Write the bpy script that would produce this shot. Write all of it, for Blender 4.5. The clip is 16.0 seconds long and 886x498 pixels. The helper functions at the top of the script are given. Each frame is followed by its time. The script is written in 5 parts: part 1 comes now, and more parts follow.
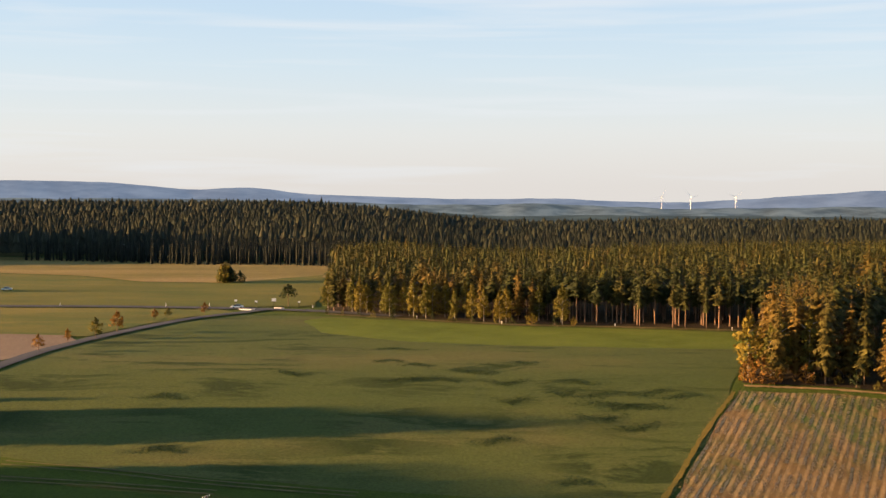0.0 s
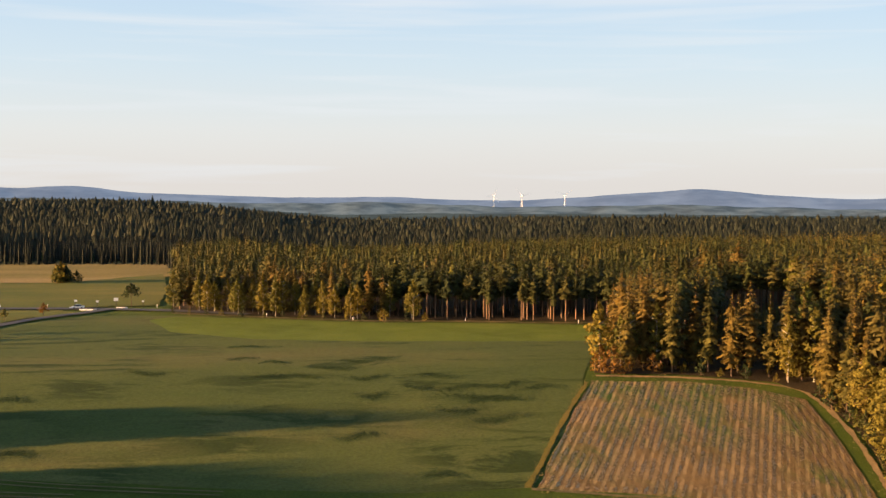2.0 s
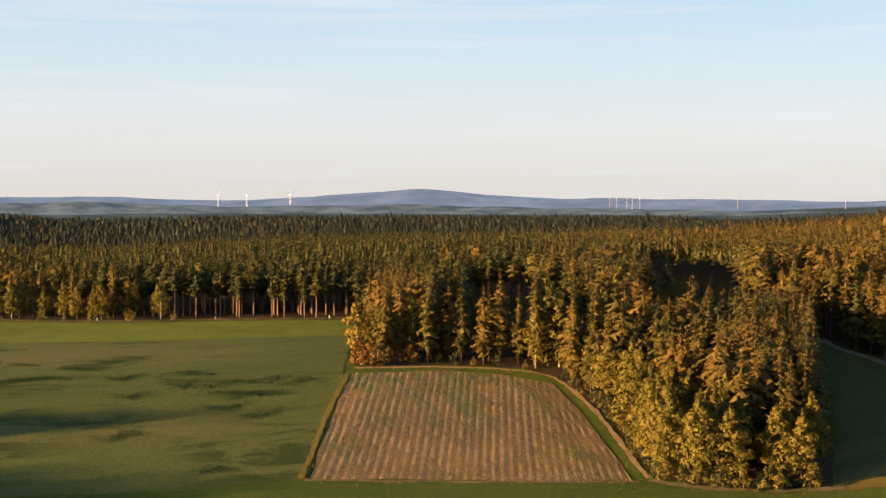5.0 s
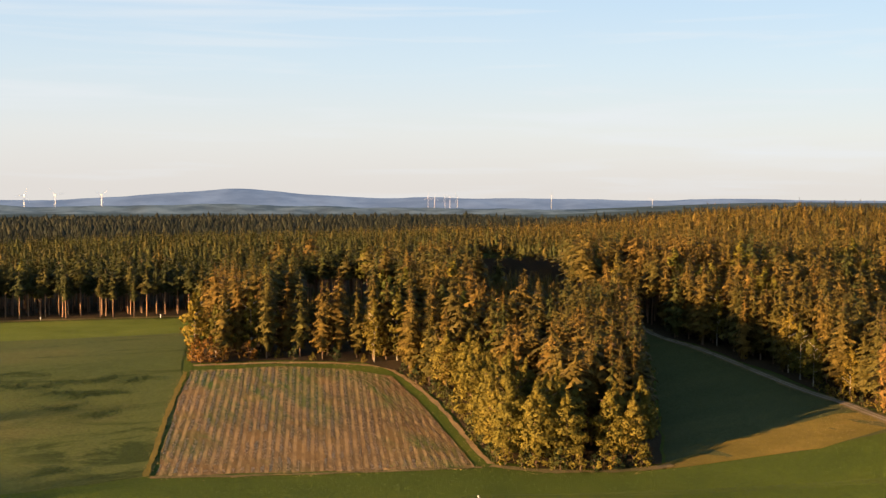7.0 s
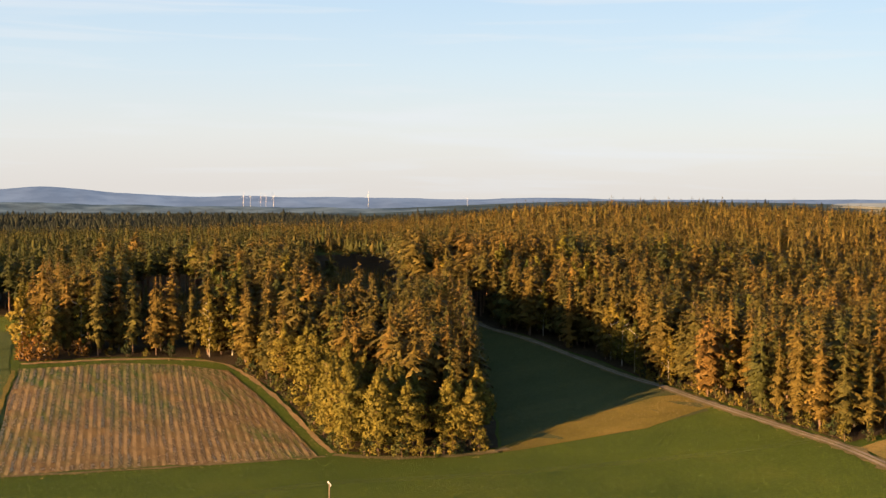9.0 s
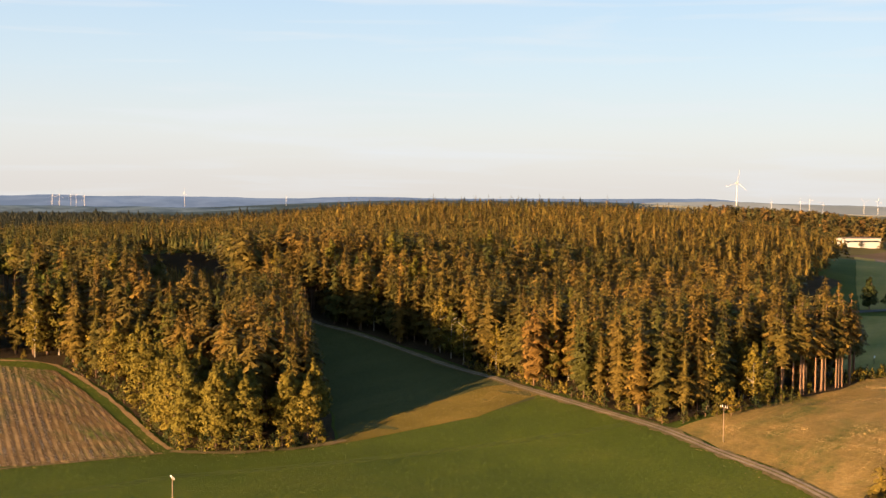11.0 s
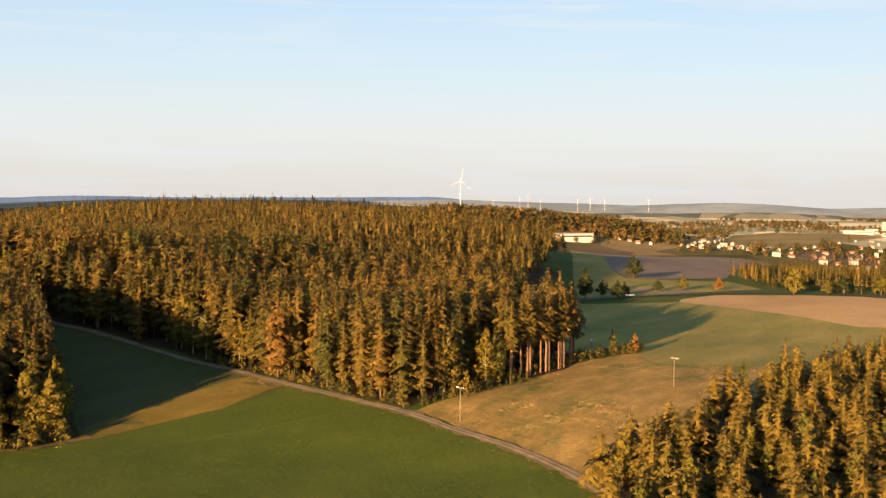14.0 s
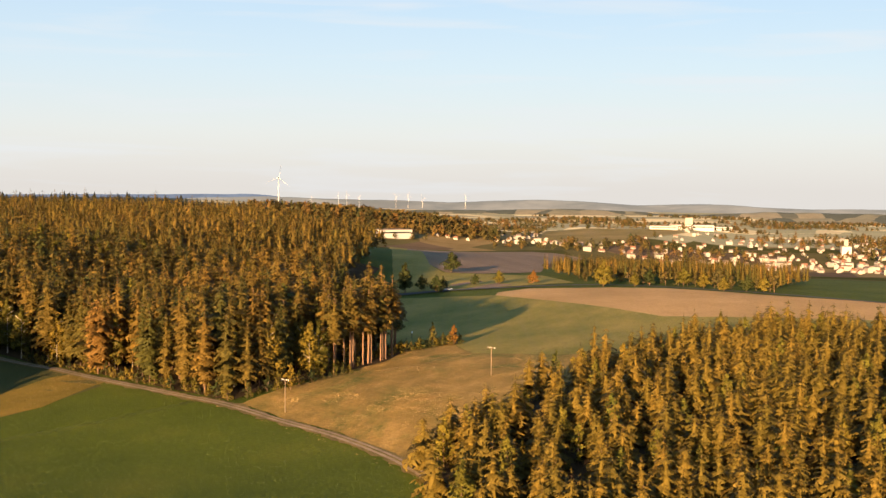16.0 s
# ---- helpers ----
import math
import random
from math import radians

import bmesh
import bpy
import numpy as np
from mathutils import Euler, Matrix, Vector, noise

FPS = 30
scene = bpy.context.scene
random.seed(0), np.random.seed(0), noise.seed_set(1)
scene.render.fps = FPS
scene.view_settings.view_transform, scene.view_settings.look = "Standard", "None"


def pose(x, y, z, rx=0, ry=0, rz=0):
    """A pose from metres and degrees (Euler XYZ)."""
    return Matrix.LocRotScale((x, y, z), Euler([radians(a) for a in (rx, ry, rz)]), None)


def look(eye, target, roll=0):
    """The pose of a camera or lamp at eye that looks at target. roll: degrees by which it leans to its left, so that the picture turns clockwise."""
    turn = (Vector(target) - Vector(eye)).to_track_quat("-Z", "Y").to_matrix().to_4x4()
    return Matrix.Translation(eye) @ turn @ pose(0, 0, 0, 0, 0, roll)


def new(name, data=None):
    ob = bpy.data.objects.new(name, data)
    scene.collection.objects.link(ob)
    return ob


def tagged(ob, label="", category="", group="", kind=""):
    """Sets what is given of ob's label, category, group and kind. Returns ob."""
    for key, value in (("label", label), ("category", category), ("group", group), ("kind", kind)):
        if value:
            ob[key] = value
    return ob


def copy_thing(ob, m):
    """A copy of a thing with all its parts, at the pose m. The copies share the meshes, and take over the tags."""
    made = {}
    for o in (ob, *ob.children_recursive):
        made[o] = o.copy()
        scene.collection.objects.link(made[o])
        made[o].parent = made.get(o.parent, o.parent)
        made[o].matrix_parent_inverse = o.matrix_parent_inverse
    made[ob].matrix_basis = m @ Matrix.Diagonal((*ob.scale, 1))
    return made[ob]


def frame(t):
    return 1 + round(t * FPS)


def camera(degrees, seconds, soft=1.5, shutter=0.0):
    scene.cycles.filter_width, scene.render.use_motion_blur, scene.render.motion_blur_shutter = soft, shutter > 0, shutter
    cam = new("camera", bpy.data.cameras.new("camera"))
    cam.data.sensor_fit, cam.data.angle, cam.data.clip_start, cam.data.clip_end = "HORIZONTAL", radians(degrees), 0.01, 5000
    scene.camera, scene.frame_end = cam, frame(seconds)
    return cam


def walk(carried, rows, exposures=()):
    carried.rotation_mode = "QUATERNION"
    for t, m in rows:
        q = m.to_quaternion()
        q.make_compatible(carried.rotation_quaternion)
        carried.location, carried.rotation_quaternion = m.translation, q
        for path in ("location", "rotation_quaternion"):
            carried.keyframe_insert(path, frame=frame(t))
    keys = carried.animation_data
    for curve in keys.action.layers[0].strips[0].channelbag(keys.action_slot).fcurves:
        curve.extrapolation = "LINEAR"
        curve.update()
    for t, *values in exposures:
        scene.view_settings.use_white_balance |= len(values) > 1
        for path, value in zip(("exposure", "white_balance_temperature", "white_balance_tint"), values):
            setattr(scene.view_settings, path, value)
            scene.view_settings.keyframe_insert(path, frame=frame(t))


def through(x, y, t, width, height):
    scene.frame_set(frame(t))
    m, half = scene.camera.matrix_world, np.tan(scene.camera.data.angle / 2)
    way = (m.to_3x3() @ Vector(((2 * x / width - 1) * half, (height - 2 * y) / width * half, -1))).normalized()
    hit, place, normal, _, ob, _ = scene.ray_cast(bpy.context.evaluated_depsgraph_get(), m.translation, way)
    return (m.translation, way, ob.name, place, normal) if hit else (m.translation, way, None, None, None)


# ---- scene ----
cam = camera(41.0, 16.0)
# seconds, x, y, z, heading, pitch, roll
ROWS = [
    (0.0, 0.00, 0.00, 55.00, -0.40, -3.01, 0.17),
    (0.5, -1.50, 0.02, 54.84, -1.91, -3.02, 0.16),
    (1.0, -2.89, 0.02, 54.69, -4.06, -3.04, 0.16),
    (1.5, -4.39, 0.01, 54.46, -6.18, -3.07, 0.20),
    (2.0, -5.89, -0.00, 54.21, -8.48, -3.05, 0.20),
    (2.5, -7.40, -0.11, 53.97, -10.61, -3.05, 0.22),
    (3.0, -8.92, -0.32, 53.81, -12.90, -3.06, 0.24),
    (3.5, -10.53, -0.58, 53.63, -15.06, -3.06, 0.26),
    (4.0, -12.09, -0.85, 53.50, -17.38, -3.04, 0.27),
    (6.5, -19.92, -2.48, 52.48, -28.32, -2.96, 0.33),
    (7.0, -21.53, -2.80, 52.24, -30.61, -2.96, 0.31),
    (7.5, -23.28, -3.07, 51.92, -32.79, -2.92, 0.34),
    (8.0, -25.00, -3.36, 51.56, -35.09, -2.92, 0.38),
    (10.5, -33.27, -5.12, 50.80, -46.03, -2.94, 0.55),
    (11.0, -34.78, -5.57, 50.60, -48.28, -2.91, 0.57),
    (11.5, -36.36, -5.95, 50.42, -50.40, -2.88, 0.57),
    (12.0, -37.91, -6.37, 50.29, -52.65, -2.89, 0.57),
    (12.5, -39.54, -6.78, 50.18, -54.75, -2.87, 0.60),
    (13.0, -41.07, -7.27, 50.08, -57.00, -2.84, 0.60),
    (13.5, -42.57, -7.71, 49.92, -59.10, -2.83, 0.56),
    (14.0, -44.08, -8.17, 49.77, -61.37, -2.85, 0.53),
    (14.5, -45.61, -8.61, 49.66, -63.48, -2.85, 0.53),
    (15.0, -47.21, -9.11, 49.58, -65.75, -2.86, 0.55),
    (15.5, -48.84, -9.59, 49.50, -67.85, -2.88, 0.56),
    (16.0, -50.48, -10.14, 49.45, -70.13, -2.91, 0.58),
]
walk(cam, [(t, pose(x, y, z) @ pose(0, 0, 0, 0, 0, yaw) @ pose(0, 0, 0, 90 + pitch, 0, 0) @ pose(0, 0, 0, 0, 0, roll)) for t, x, y, z, yaw, pitch, roll in ROWS],
     exposures=[(0.0, 1.6), (16.0, 1.6)])

# ---- light ----
SUN_AZ, SUN_EL = -94.0, 7.4          # where the sun stands: degrees clockwise from +y, degrees up
SUN_STRENGTH, SKY_STRENGTH = 7.7, 0.1
world = bpy.data.worlds.new("sky")
scene.world = world
world.use_nodes = True
wn, wl = world.node_tree.nodes, world.node_tree.links
wn.clear()


def sky_nodes():
    out, bg = wn.new("ShaderNodeOutputWorld"), wn.new("ShaderNodeBackground")
    sky = wn.new("ShaderNodeTexSky")
    sky.sky_type, sky.sun_disc = "NISHITA", False
    sky.sun_elevation, sky.sun_rotation = radians(SUN_EL), radians(SUN_AZ)
    sky.air_density, sky.dust_density, sky.ozone_density = 1.0, 1.3, 2.5
    # pale evening haze that thickens towards the horizon
    co, sep, hz, hf, hm = (wn.new("ShaderNodeTexCoord"), wn.new("ShaderNodeSeparateXYZ"), wn.new("ShaderNodeValToRGB"),
                           wn.new("ShaderNodeValToRGB"), wn.new("ShaderNodeMixRGB"))
    els = hz.color_ramp.elements
    els.new(0.5), els.new(0.6)
    for e, (p, c) in zip(els, ((0.0, (2.85, 2.71, 2.6)), (0.045, (2.8, 2.81, 2.84)), (0.1, (2.38, 2.72, 3.02)), (0.17, (1.9, 2.45, 3.05)))):
        e.position, e.color = p, (*c, 1)
    hf.color_ramp.elements[0].position, hf.color_ramp.elements[0].color = 0.18, (0.85, 0.85, 0.85, 1)
    hf.color_ramp.elements[1].position, hf.color_ramp.elements[1].color = 0.5, (0, 0, 0, 1)
    wl.new(co.outputs["Generated"], sep.inputs[0]); wl.new(sep.outputs[2], hz.inputs[0]); wl.new(sep.outputs[2], hf.inputs[0])
    wl.new(hf.outputs[0], hm.inputs[0]); wl.new(sky.outputs[0], hm.inputs[1]); wl.new(hz.outputs[0], hm.inputs[2])
    # thin streaks of high cloud
    mp, nz, rp, mx = wn.new("ShaderNodeMapping"), wn.new("ShaderNodeTexNoise"), wn.new("ShaderNodeValToRGB"), wn.new("ShaderNodeMixRGB")
    mp.inputs["Scale"].default_value = (1.4, 2.4, 30.0)
    mp.inputs["Rotation"].default_value = (0.045, -0.03, 0.5)
    nz.inputs["Scale"].default_value, nz.inputs["Detail"].default_value, nz.inputs["Distortion"].default_value = 2.3, 6.0, 0.4
    rp.color_ramp.elements[0].position, rp.color_ramp.elements[1].position = 0.52, 0.8
    rp.color_ramp.elements[0].color, rp.color_ramp.elements[1].color = (0, 0, 0, 1), (0.75, 0.75, 0.75, 1)
    mx.inputs[2].default_value = (2.75, 2.85, 2.95, 1)
    wl.new(co.outputs["Generated"], mp.inputs[0]); wl.new(mp.outputs[0], nz.inputs[0]); wl.new(nz.outputs[0], rp.inputs[0])
    wl.new(rp.outputs[0], mx.inputs[0]); wl.new(hm.outputs[0], mx.inputs[1])
    wl.new(mx.outputs[0], bg.inputs[0]); wl.new(bg.outputs[0], out.inputs[0])
    bg.inputs[1].default_value = SKY_STRENGTH


sky_nodes()
sun = new("sun", bpy.data.lights.new("sun", "SUN"))
sun.data.energy, sun.data.angle, sun.data.color = SUN_STRENGTH, radians(0.6), (1.0, 0.57, 0.25)
_a, _e = radians(SUN_AZ), radians(SUN_EL)
sun.matrix_world = look((0, 0, 0), (-math.sin(_a) * math.cos(_e), -math.cos(_a) * math.cos(_e), -math.sin(_e)))


# ---- the lie of the land ----
def S(v, a, b):
    t = np.clip((v - a) / (b - a), 0, 1)
    return t * t * (3 - 2 * t)


def ground(x, y):
    z = -2.5 + 12.5 * S(y, 190, 305)
    z = z + 4.5 * S(x, 125, 205) * (1 - S(x, 240, 420)) * (1 - S(y, 260, 420))
    z = z + 8 * np.exp(-(((x - 570) / 260) ** 2 + ((y - 570) / 240) ** 2))
    z = z + 22 * np.exp(-(((x - 1450) / 260) ** 2 + ((y - 660) / 190) ** 2))
    z = z + 5 * np.exp(-(((x - 690) / 210) ** 2 + ((y - 490) / 190) ** 2))
    d, az = np.hypot(x, y), np.degrees(np.arctan2(x, y))
    z = z - 7 * S(d, 550, 1000) * (1 - S(x, 100, 500))
    z = z - 8 * S(d, 430, 800) * S(az, -6, 4) * (1 - S(az, 34, 46))
    z = z - 26 * S(d, 600, 2600) * S(az, -8, 6) * (1 - S(az, 34, 48))
    z = z + 9 * np.exp(-((d - 1850) / 380) ** 2) * (1 - S(az, -9, 9))
    z = z - 30 * S(d, 480, 1350) * S(az, 55, 70)
    # Rise added out of view in the west, to shade the northwestern wood.
    z = z + 30 * (1 - S(x, -450, -335)) * S(y, 690, 720) * (1 - S(y, 840, 900))
    return z - 4 * S(d, 1500, 3500)


rng = np.random.default_rng(7)


# ---- materials ----
def shader(name, rough=0.9, spec=0.2):
    m = bpy.data.materials.new(name)
    m.use_nodes = True
    b = m.node_tree.nodes["Principled BSDF"]
    b.inputs["Roughness"].default_value, b.inputs["Specular IOR Level"].default_value = rough, spec
    return m, m.node_tree.nodes, m.node_tree.links, b


def ramp(nodes, stops):
    r = nodes.new("ShaderNodeValToRGB")
    els = r.color_ramp.elements
    while len(els) < len(stops):
        els.new(0.5)
    for e, (p, c) in zip(els, stops):
        e.position, e.color = p, (*c, 1)
    return r


def mixed(nodes, links, fac, a, b, mode="MIX"):
    m = nodes.new("ShaderNodeMixRGB")
    m.blend_type = mode
    for k, v in enumerate((fac, a, b)):
        if isinstance(v, (int, float)):
            m.inputs[k].default_value = v
        elif isinstance(v, tuple):
            m.inputs[k].default_value = (*v, 1)
        else:
            links.new(v, m.inputs[k])
    return m.outputs[0]


def noise_of(nodes, links, scale, detail=4, stretch=(1, 1, 1), turn=0.0, rough=0.55, distort=0.0):
    co, mp, nz = nodes.new("ShaderNodeTexCoord"), nodes.new("ShaderNodeMapping"), nodes.new("ShaderNodeTexNoise")
    mp.inputs["Scale"].default_value, mp.inputs["Rotation"].default_value = stretch, (0, 0, turn)
    nz.inputs["Scale"].default_value, nz.inputs["Detail"].default_value = scale, detail
    nz.inputs["Roughness"].default_value, nz.inputs["Distortion"].default_value = rough, distort
    links.new(co.outputs["Object"], mp.inputs[0]); links.new(mp.outputs[0], nz.inputs[0])
    return nz.outputs[0]


def bumped(nodes, links, b, height, strength, dist):
    bp = nodes.new("ShaderNodeBump")
    bp.inputs["Strength"].default_value, bp.inputs["Distance"].default_value = strength, dist
    links.new(height, bp.inputs["Height"]); links.new(bp.outputs[0], b.inputs["Normal"])


def field_material(name, dark, mid, light, large=0.02, fine=0.7, stretch=(1, 1, 1), turn=0.0, bump=0.5, patch=None, stripes=None):
    """Grass or soil: three tones over large noise, fine grain, perhaps patches of another tone and drill lines."""
    m, n, l, b = shader(name, 0.95, 0.1)
    r = ramp(n, [(0.3, dark), (0.52, mid), (0.72, light)])
    l.new(noise_of(n, l, large, 6, stretch, turn, 0.65), r.inputs[0])
    col = r.outputs[0]
    if patch:
        colour, scale, low, high, st = patch
        pr = ramp(n, [(low, (0, 0, 0)), (high, (1, 1, 1))])
        l.new(noise_of(n, l, scale, 7, st, turn, 0.7, 0.6), pr.inputs[0])
        mr = ramp(n, [(0.44, (0, 0, 0)), (0.56, (1, 1, 1))])
        l.new(noise_of(n, l, scale * 0.28, 2, (1, 1, 1), 0.7), mr.inputs[0])
        col = mixed(n, l, mixed(n, l, 1.0, pr.outputs[0], mr.outputs[0], "MULTIPLY"), col, colour)
    if stripes:
        colour, period, angle, amount = stripes
        co, mp, wv = n.new("ShaderNodeTexCoord"), n.new("ShaderNodeMapping"), n.new("ShaderNodeTexWave")
        mp.inputs["Rotation"].default_value = (0, 0, angle)
        wv.inputs["Scale"].default_value, wv.inputs["Distortion"].default_value = 0.314 / period, 0.5
        wv.inputs["Detail"].default_value, wv.inputs["Detail Scale"].default_value = 3, 0.6
        l.new(co.outputs["Object"], mp.inputs[0]); l.new(mp.outputs[0], wv.inputs[0])
        sr = ramp(n, [(0.5, (0, 0, 0)), (0.85, (amount, amount, amount))])
        l.new(wv.outputs[0], sr.inputs[0])
        br = ramp(n, [(0.4, (0.1, 0.1, 0.1)), (0.58, (1, 1, 1))])
        l.new(noise_of(n, l, 0.16, 6, (2.2, 0.55, 1), angle, 0.7), br.inputs[0])
        col = mixed(n, l, mixed(n, l, 1.0, sr.outputs[0], br.outputs[0], "MULTIPLY"), col, colour)
    g = ramp(n, [(0.28, (0.5, 0.5, 0.52)), (0.72, (1.45, 1.45, 1.4))])
    grain = noise_of(n, l, fine * 1.8, 8, (1, 1, 1), 0, 0.85)
    l.new(grain, g.inputs[0])
    l.new(mixed(n, l, 1.0, col, g.outputs[0], "MULTIPLY"), b.inputs["Base Color"])
    bumped(n, l, b, grain, bump, 0.4)
    return m


def leaf_material(name, dark, mid, light, own=False, through=0.25):
    """Foliage: tone by tree (an attribute of the joined woods, or the object's own chance) and by clump."""
    m, n, l, b = shader(name, 0.75, 0.15)
    if own:
        src = n.new("ShaderNodeObjectInfo").outputs["Random"]
    else:
        at = n.new("ShaderNodeAttribute")
        at.attribute_name = "tint"
        src = at.outputs["Fac"]
    r = ramp(n, [(0.0, dark), (0.5, mid), (1.0, light)])
    l.new(src, r.inputs[0])
    geo = n.new("ShaderNodeNewGeometry")
    v = ramp(n, [(0.0, (0.66, 0.68, 0.7)), (1.0, (1.2, 1.17, 1.1))])
    l.new(geo.outputs["Random Per Island"], v.inputs[0])
    c1 = mixed(n, l, 1.0, r.outputs[0], v.outputs[0], "MULTIPLY")
    g = ramp(n, [(0.32, (0.68, 0.7, 0.72)), (0.68, (1.25, 1.24, 1.2))])
    l.new(noise_of(n, l, 26.0 if own else 1.6, 5, rough=0.75), g.inputs[0])
    c2 = mixed(n, l, 1.0, c1, g.outputs[0], "MULTIPLY")
    l.new(c2, b.inputs["Base Color"])
    if through:
        tr, mx, out = n.new("ShaderNodeBsdfTranslucent"), n.new("ShaderNodeMixShader"), n["Material Output"]
        mx.inputs[0].default_value = through
        l.new(c2, tr.inputs[0]); l.new(b.outputs[0], mx.inputs[1]); l.new(tr.outputs[0], mx.inputs[2])
        l.new(mx.outputs[0], out.inputs[0])
    return m


def plain_material(name, colour, rough=0.8, vary=0.25, scale=2.0, bump=0.2, metal=0.0):
    m, n, l, b = shader(name, rough, 0.3)
    b.inputs["Metallic"].default_value = metal
    lo, hi = tuple(c * (1 - vary) for c in colour), tuple(min(1, c * (1 + vary)) for c in colour)
    r = ramp(n, [(0.3, lo), (0.7, hi)])
    nz = noise_of(n, l, scale, 6, rough=0.65)
    l.new(nz, r.inputs[0]); l.new(r.outputs[0], b.inputs["Base Color"])
    bumped(n, l, b, nz, bump, 0.05)
    return m


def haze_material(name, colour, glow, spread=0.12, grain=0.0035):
    """Hills at the edge of sight; kilometres of hazy air painted as emission."""
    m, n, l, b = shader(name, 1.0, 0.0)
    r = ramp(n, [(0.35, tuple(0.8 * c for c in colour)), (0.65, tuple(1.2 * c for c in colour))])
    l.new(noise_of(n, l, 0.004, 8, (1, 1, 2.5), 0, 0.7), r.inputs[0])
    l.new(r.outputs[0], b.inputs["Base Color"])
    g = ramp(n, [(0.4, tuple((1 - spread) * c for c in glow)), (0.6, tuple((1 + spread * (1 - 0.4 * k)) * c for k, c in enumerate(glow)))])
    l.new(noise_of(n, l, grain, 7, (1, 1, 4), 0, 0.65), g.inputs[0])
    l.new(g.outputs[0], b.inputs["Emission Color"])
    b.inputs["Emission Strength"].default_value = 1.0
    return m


M = {}
M["meadow"] = field_material("meadow_grass", (0.044, 0.068, 0.008), (0.062, 0.088, 0.01), (0.086, 0.104, 0.013), 0.03, 0.9)
# Meadow grass greyed and cooled: the wedge's shade put into its colour.
M["shade_meadow"] = field_material("shade_toned_grass", (0.05, 0.058, 0.018), (0.068, 0.074, 0.024), (0.095, 0.092, 0.03), 0.03, 0.9, (0.4, 1.6, 1), 0.2)
M["pasture"] = field_material("olive_pasture", (0.1, 0.108, 0.022), (0.15, 0.138, 0.03), (0.2, 0.165, 0.042), 0.02, 0.7, (0.5, 1.6, 1), patch=((0.085, 0.11, 0.024), 0.03, 0.45, 0.6, (0.4, 1.8, 1)))
M["crop"] = field_material("winter_crop", (0.06, 0.086, 0.02), (0.086, 0.102, 0.025), (0.145, 0.118, 0.042), 0.012, 0.8, (0.5, 1.3, 1),
                           patch=((0.035, 0.05, 0.01), 0.06, 0.5, 0.57, (0.42, 1.6, 1)))
M["lush"] = field_material("lush_catch_crop", (0.08, 0.108, 0.013), (0.11, 0.14, 0.018), (0.14, 0.158, 0.022), 0.06, 1.3, bump=0.9)
M["stubble"] = field_material("stubble_soil", (0.12, 0.078, 0.03), (0.17, 0.108, 0.042), (0.23, 0.145, 0.058), 0.05, 1.2, bump=0.9,
                              patch=((0.055, 0.095, 0.018), 0.09, 0.44, 0.64, (1.6, 0.45, 1)), stripes=((0.5, 0.35, 0.165), 1.75, 0.424, 0.48))
M["verge"] = field_material("dry_verge", (0.09, 0.08, 0.03), (0.15, 0.12, 0.05), (0.22, 0.16, 0.07), 0.15, 1.5)
M["ochre"] = field_material("ochre_grass", (0.105, 0.085, 0.015), (0.15, 0.115, 0.021), (0.21, 0.145, 0.03), 0.05, 1.2)
M["path"] = field_material("trodden_dry_path", (0.2, 0.14, 0.06), (0.3, 0.205, 0.09), (0.38, 0.26, 0.12), 0.2, 1.5)
M["tan"] = field_material("mown_dry_meadow", (0.165, 0.122, 0.033), (0.265, 0.18, 0.05), (0.4, 0.265, 0.083), 0.09, 0.8, (0.6, 1.6, 1), 0.5,
                          patch=((0.1, 0.11, 0.022), 0.07, 0.47, 0.66, (0.6, 1.5, 1)), stripes=((0.36, 0.26, 0.1), 4.2, 0.35, 0.16))
M["green"] = field_material("mown_green_meadow", (0.14, 0.15, 0.034), (0.235, 0.205, 0.05), (0.34, 0.265, 0.073), 0.03, 0.8, (0.4, 1.6, 1), -0.3,
                            stripes=((0.26, 0.21, 0.085), 5.0, 1.25, 0.22))
M["plough"] = field_material("ploughed_loam", (0.34, 0.225, 0.095), (0.42, 0.28, 0.122), (0.48, 0.325, 0.15), 0.02, 0.6, bump=0.7)
M["loam"] = field_material("dark_loam", (0.16, 0.12, 0.085), (0.2, 0.15, 0.105), (0.24, 0.18, 0.125), 0.02, 0.6, bump=0.7)
M["fallow"] = field_material("fallow_grass", (0.15, 0.125, 0.03), (0.24, 0.18, 0.055), (0.33, 0.23, 0.09), 0.012, 0.4, (0.5, 1.5, 1), 0.1)
M["floor"] = field_material("forest_floor", (0.03, 0.022, 0.012), (0.05, 0.036, 0.018), (0.075, 0.05, 0.024), 0.1, 1.2)
M["gravel"] = field_material("gravel_track", (0.17, 0.14, 0.105), (0.24, 0.2, 0.155), (0.31, 0.26, 0.2), 0.3, 2.0)
M["asphalt"] = plain_material("asphalt", (0.055, 0.055, 0.057), 0.85, 0.2, 0.6)
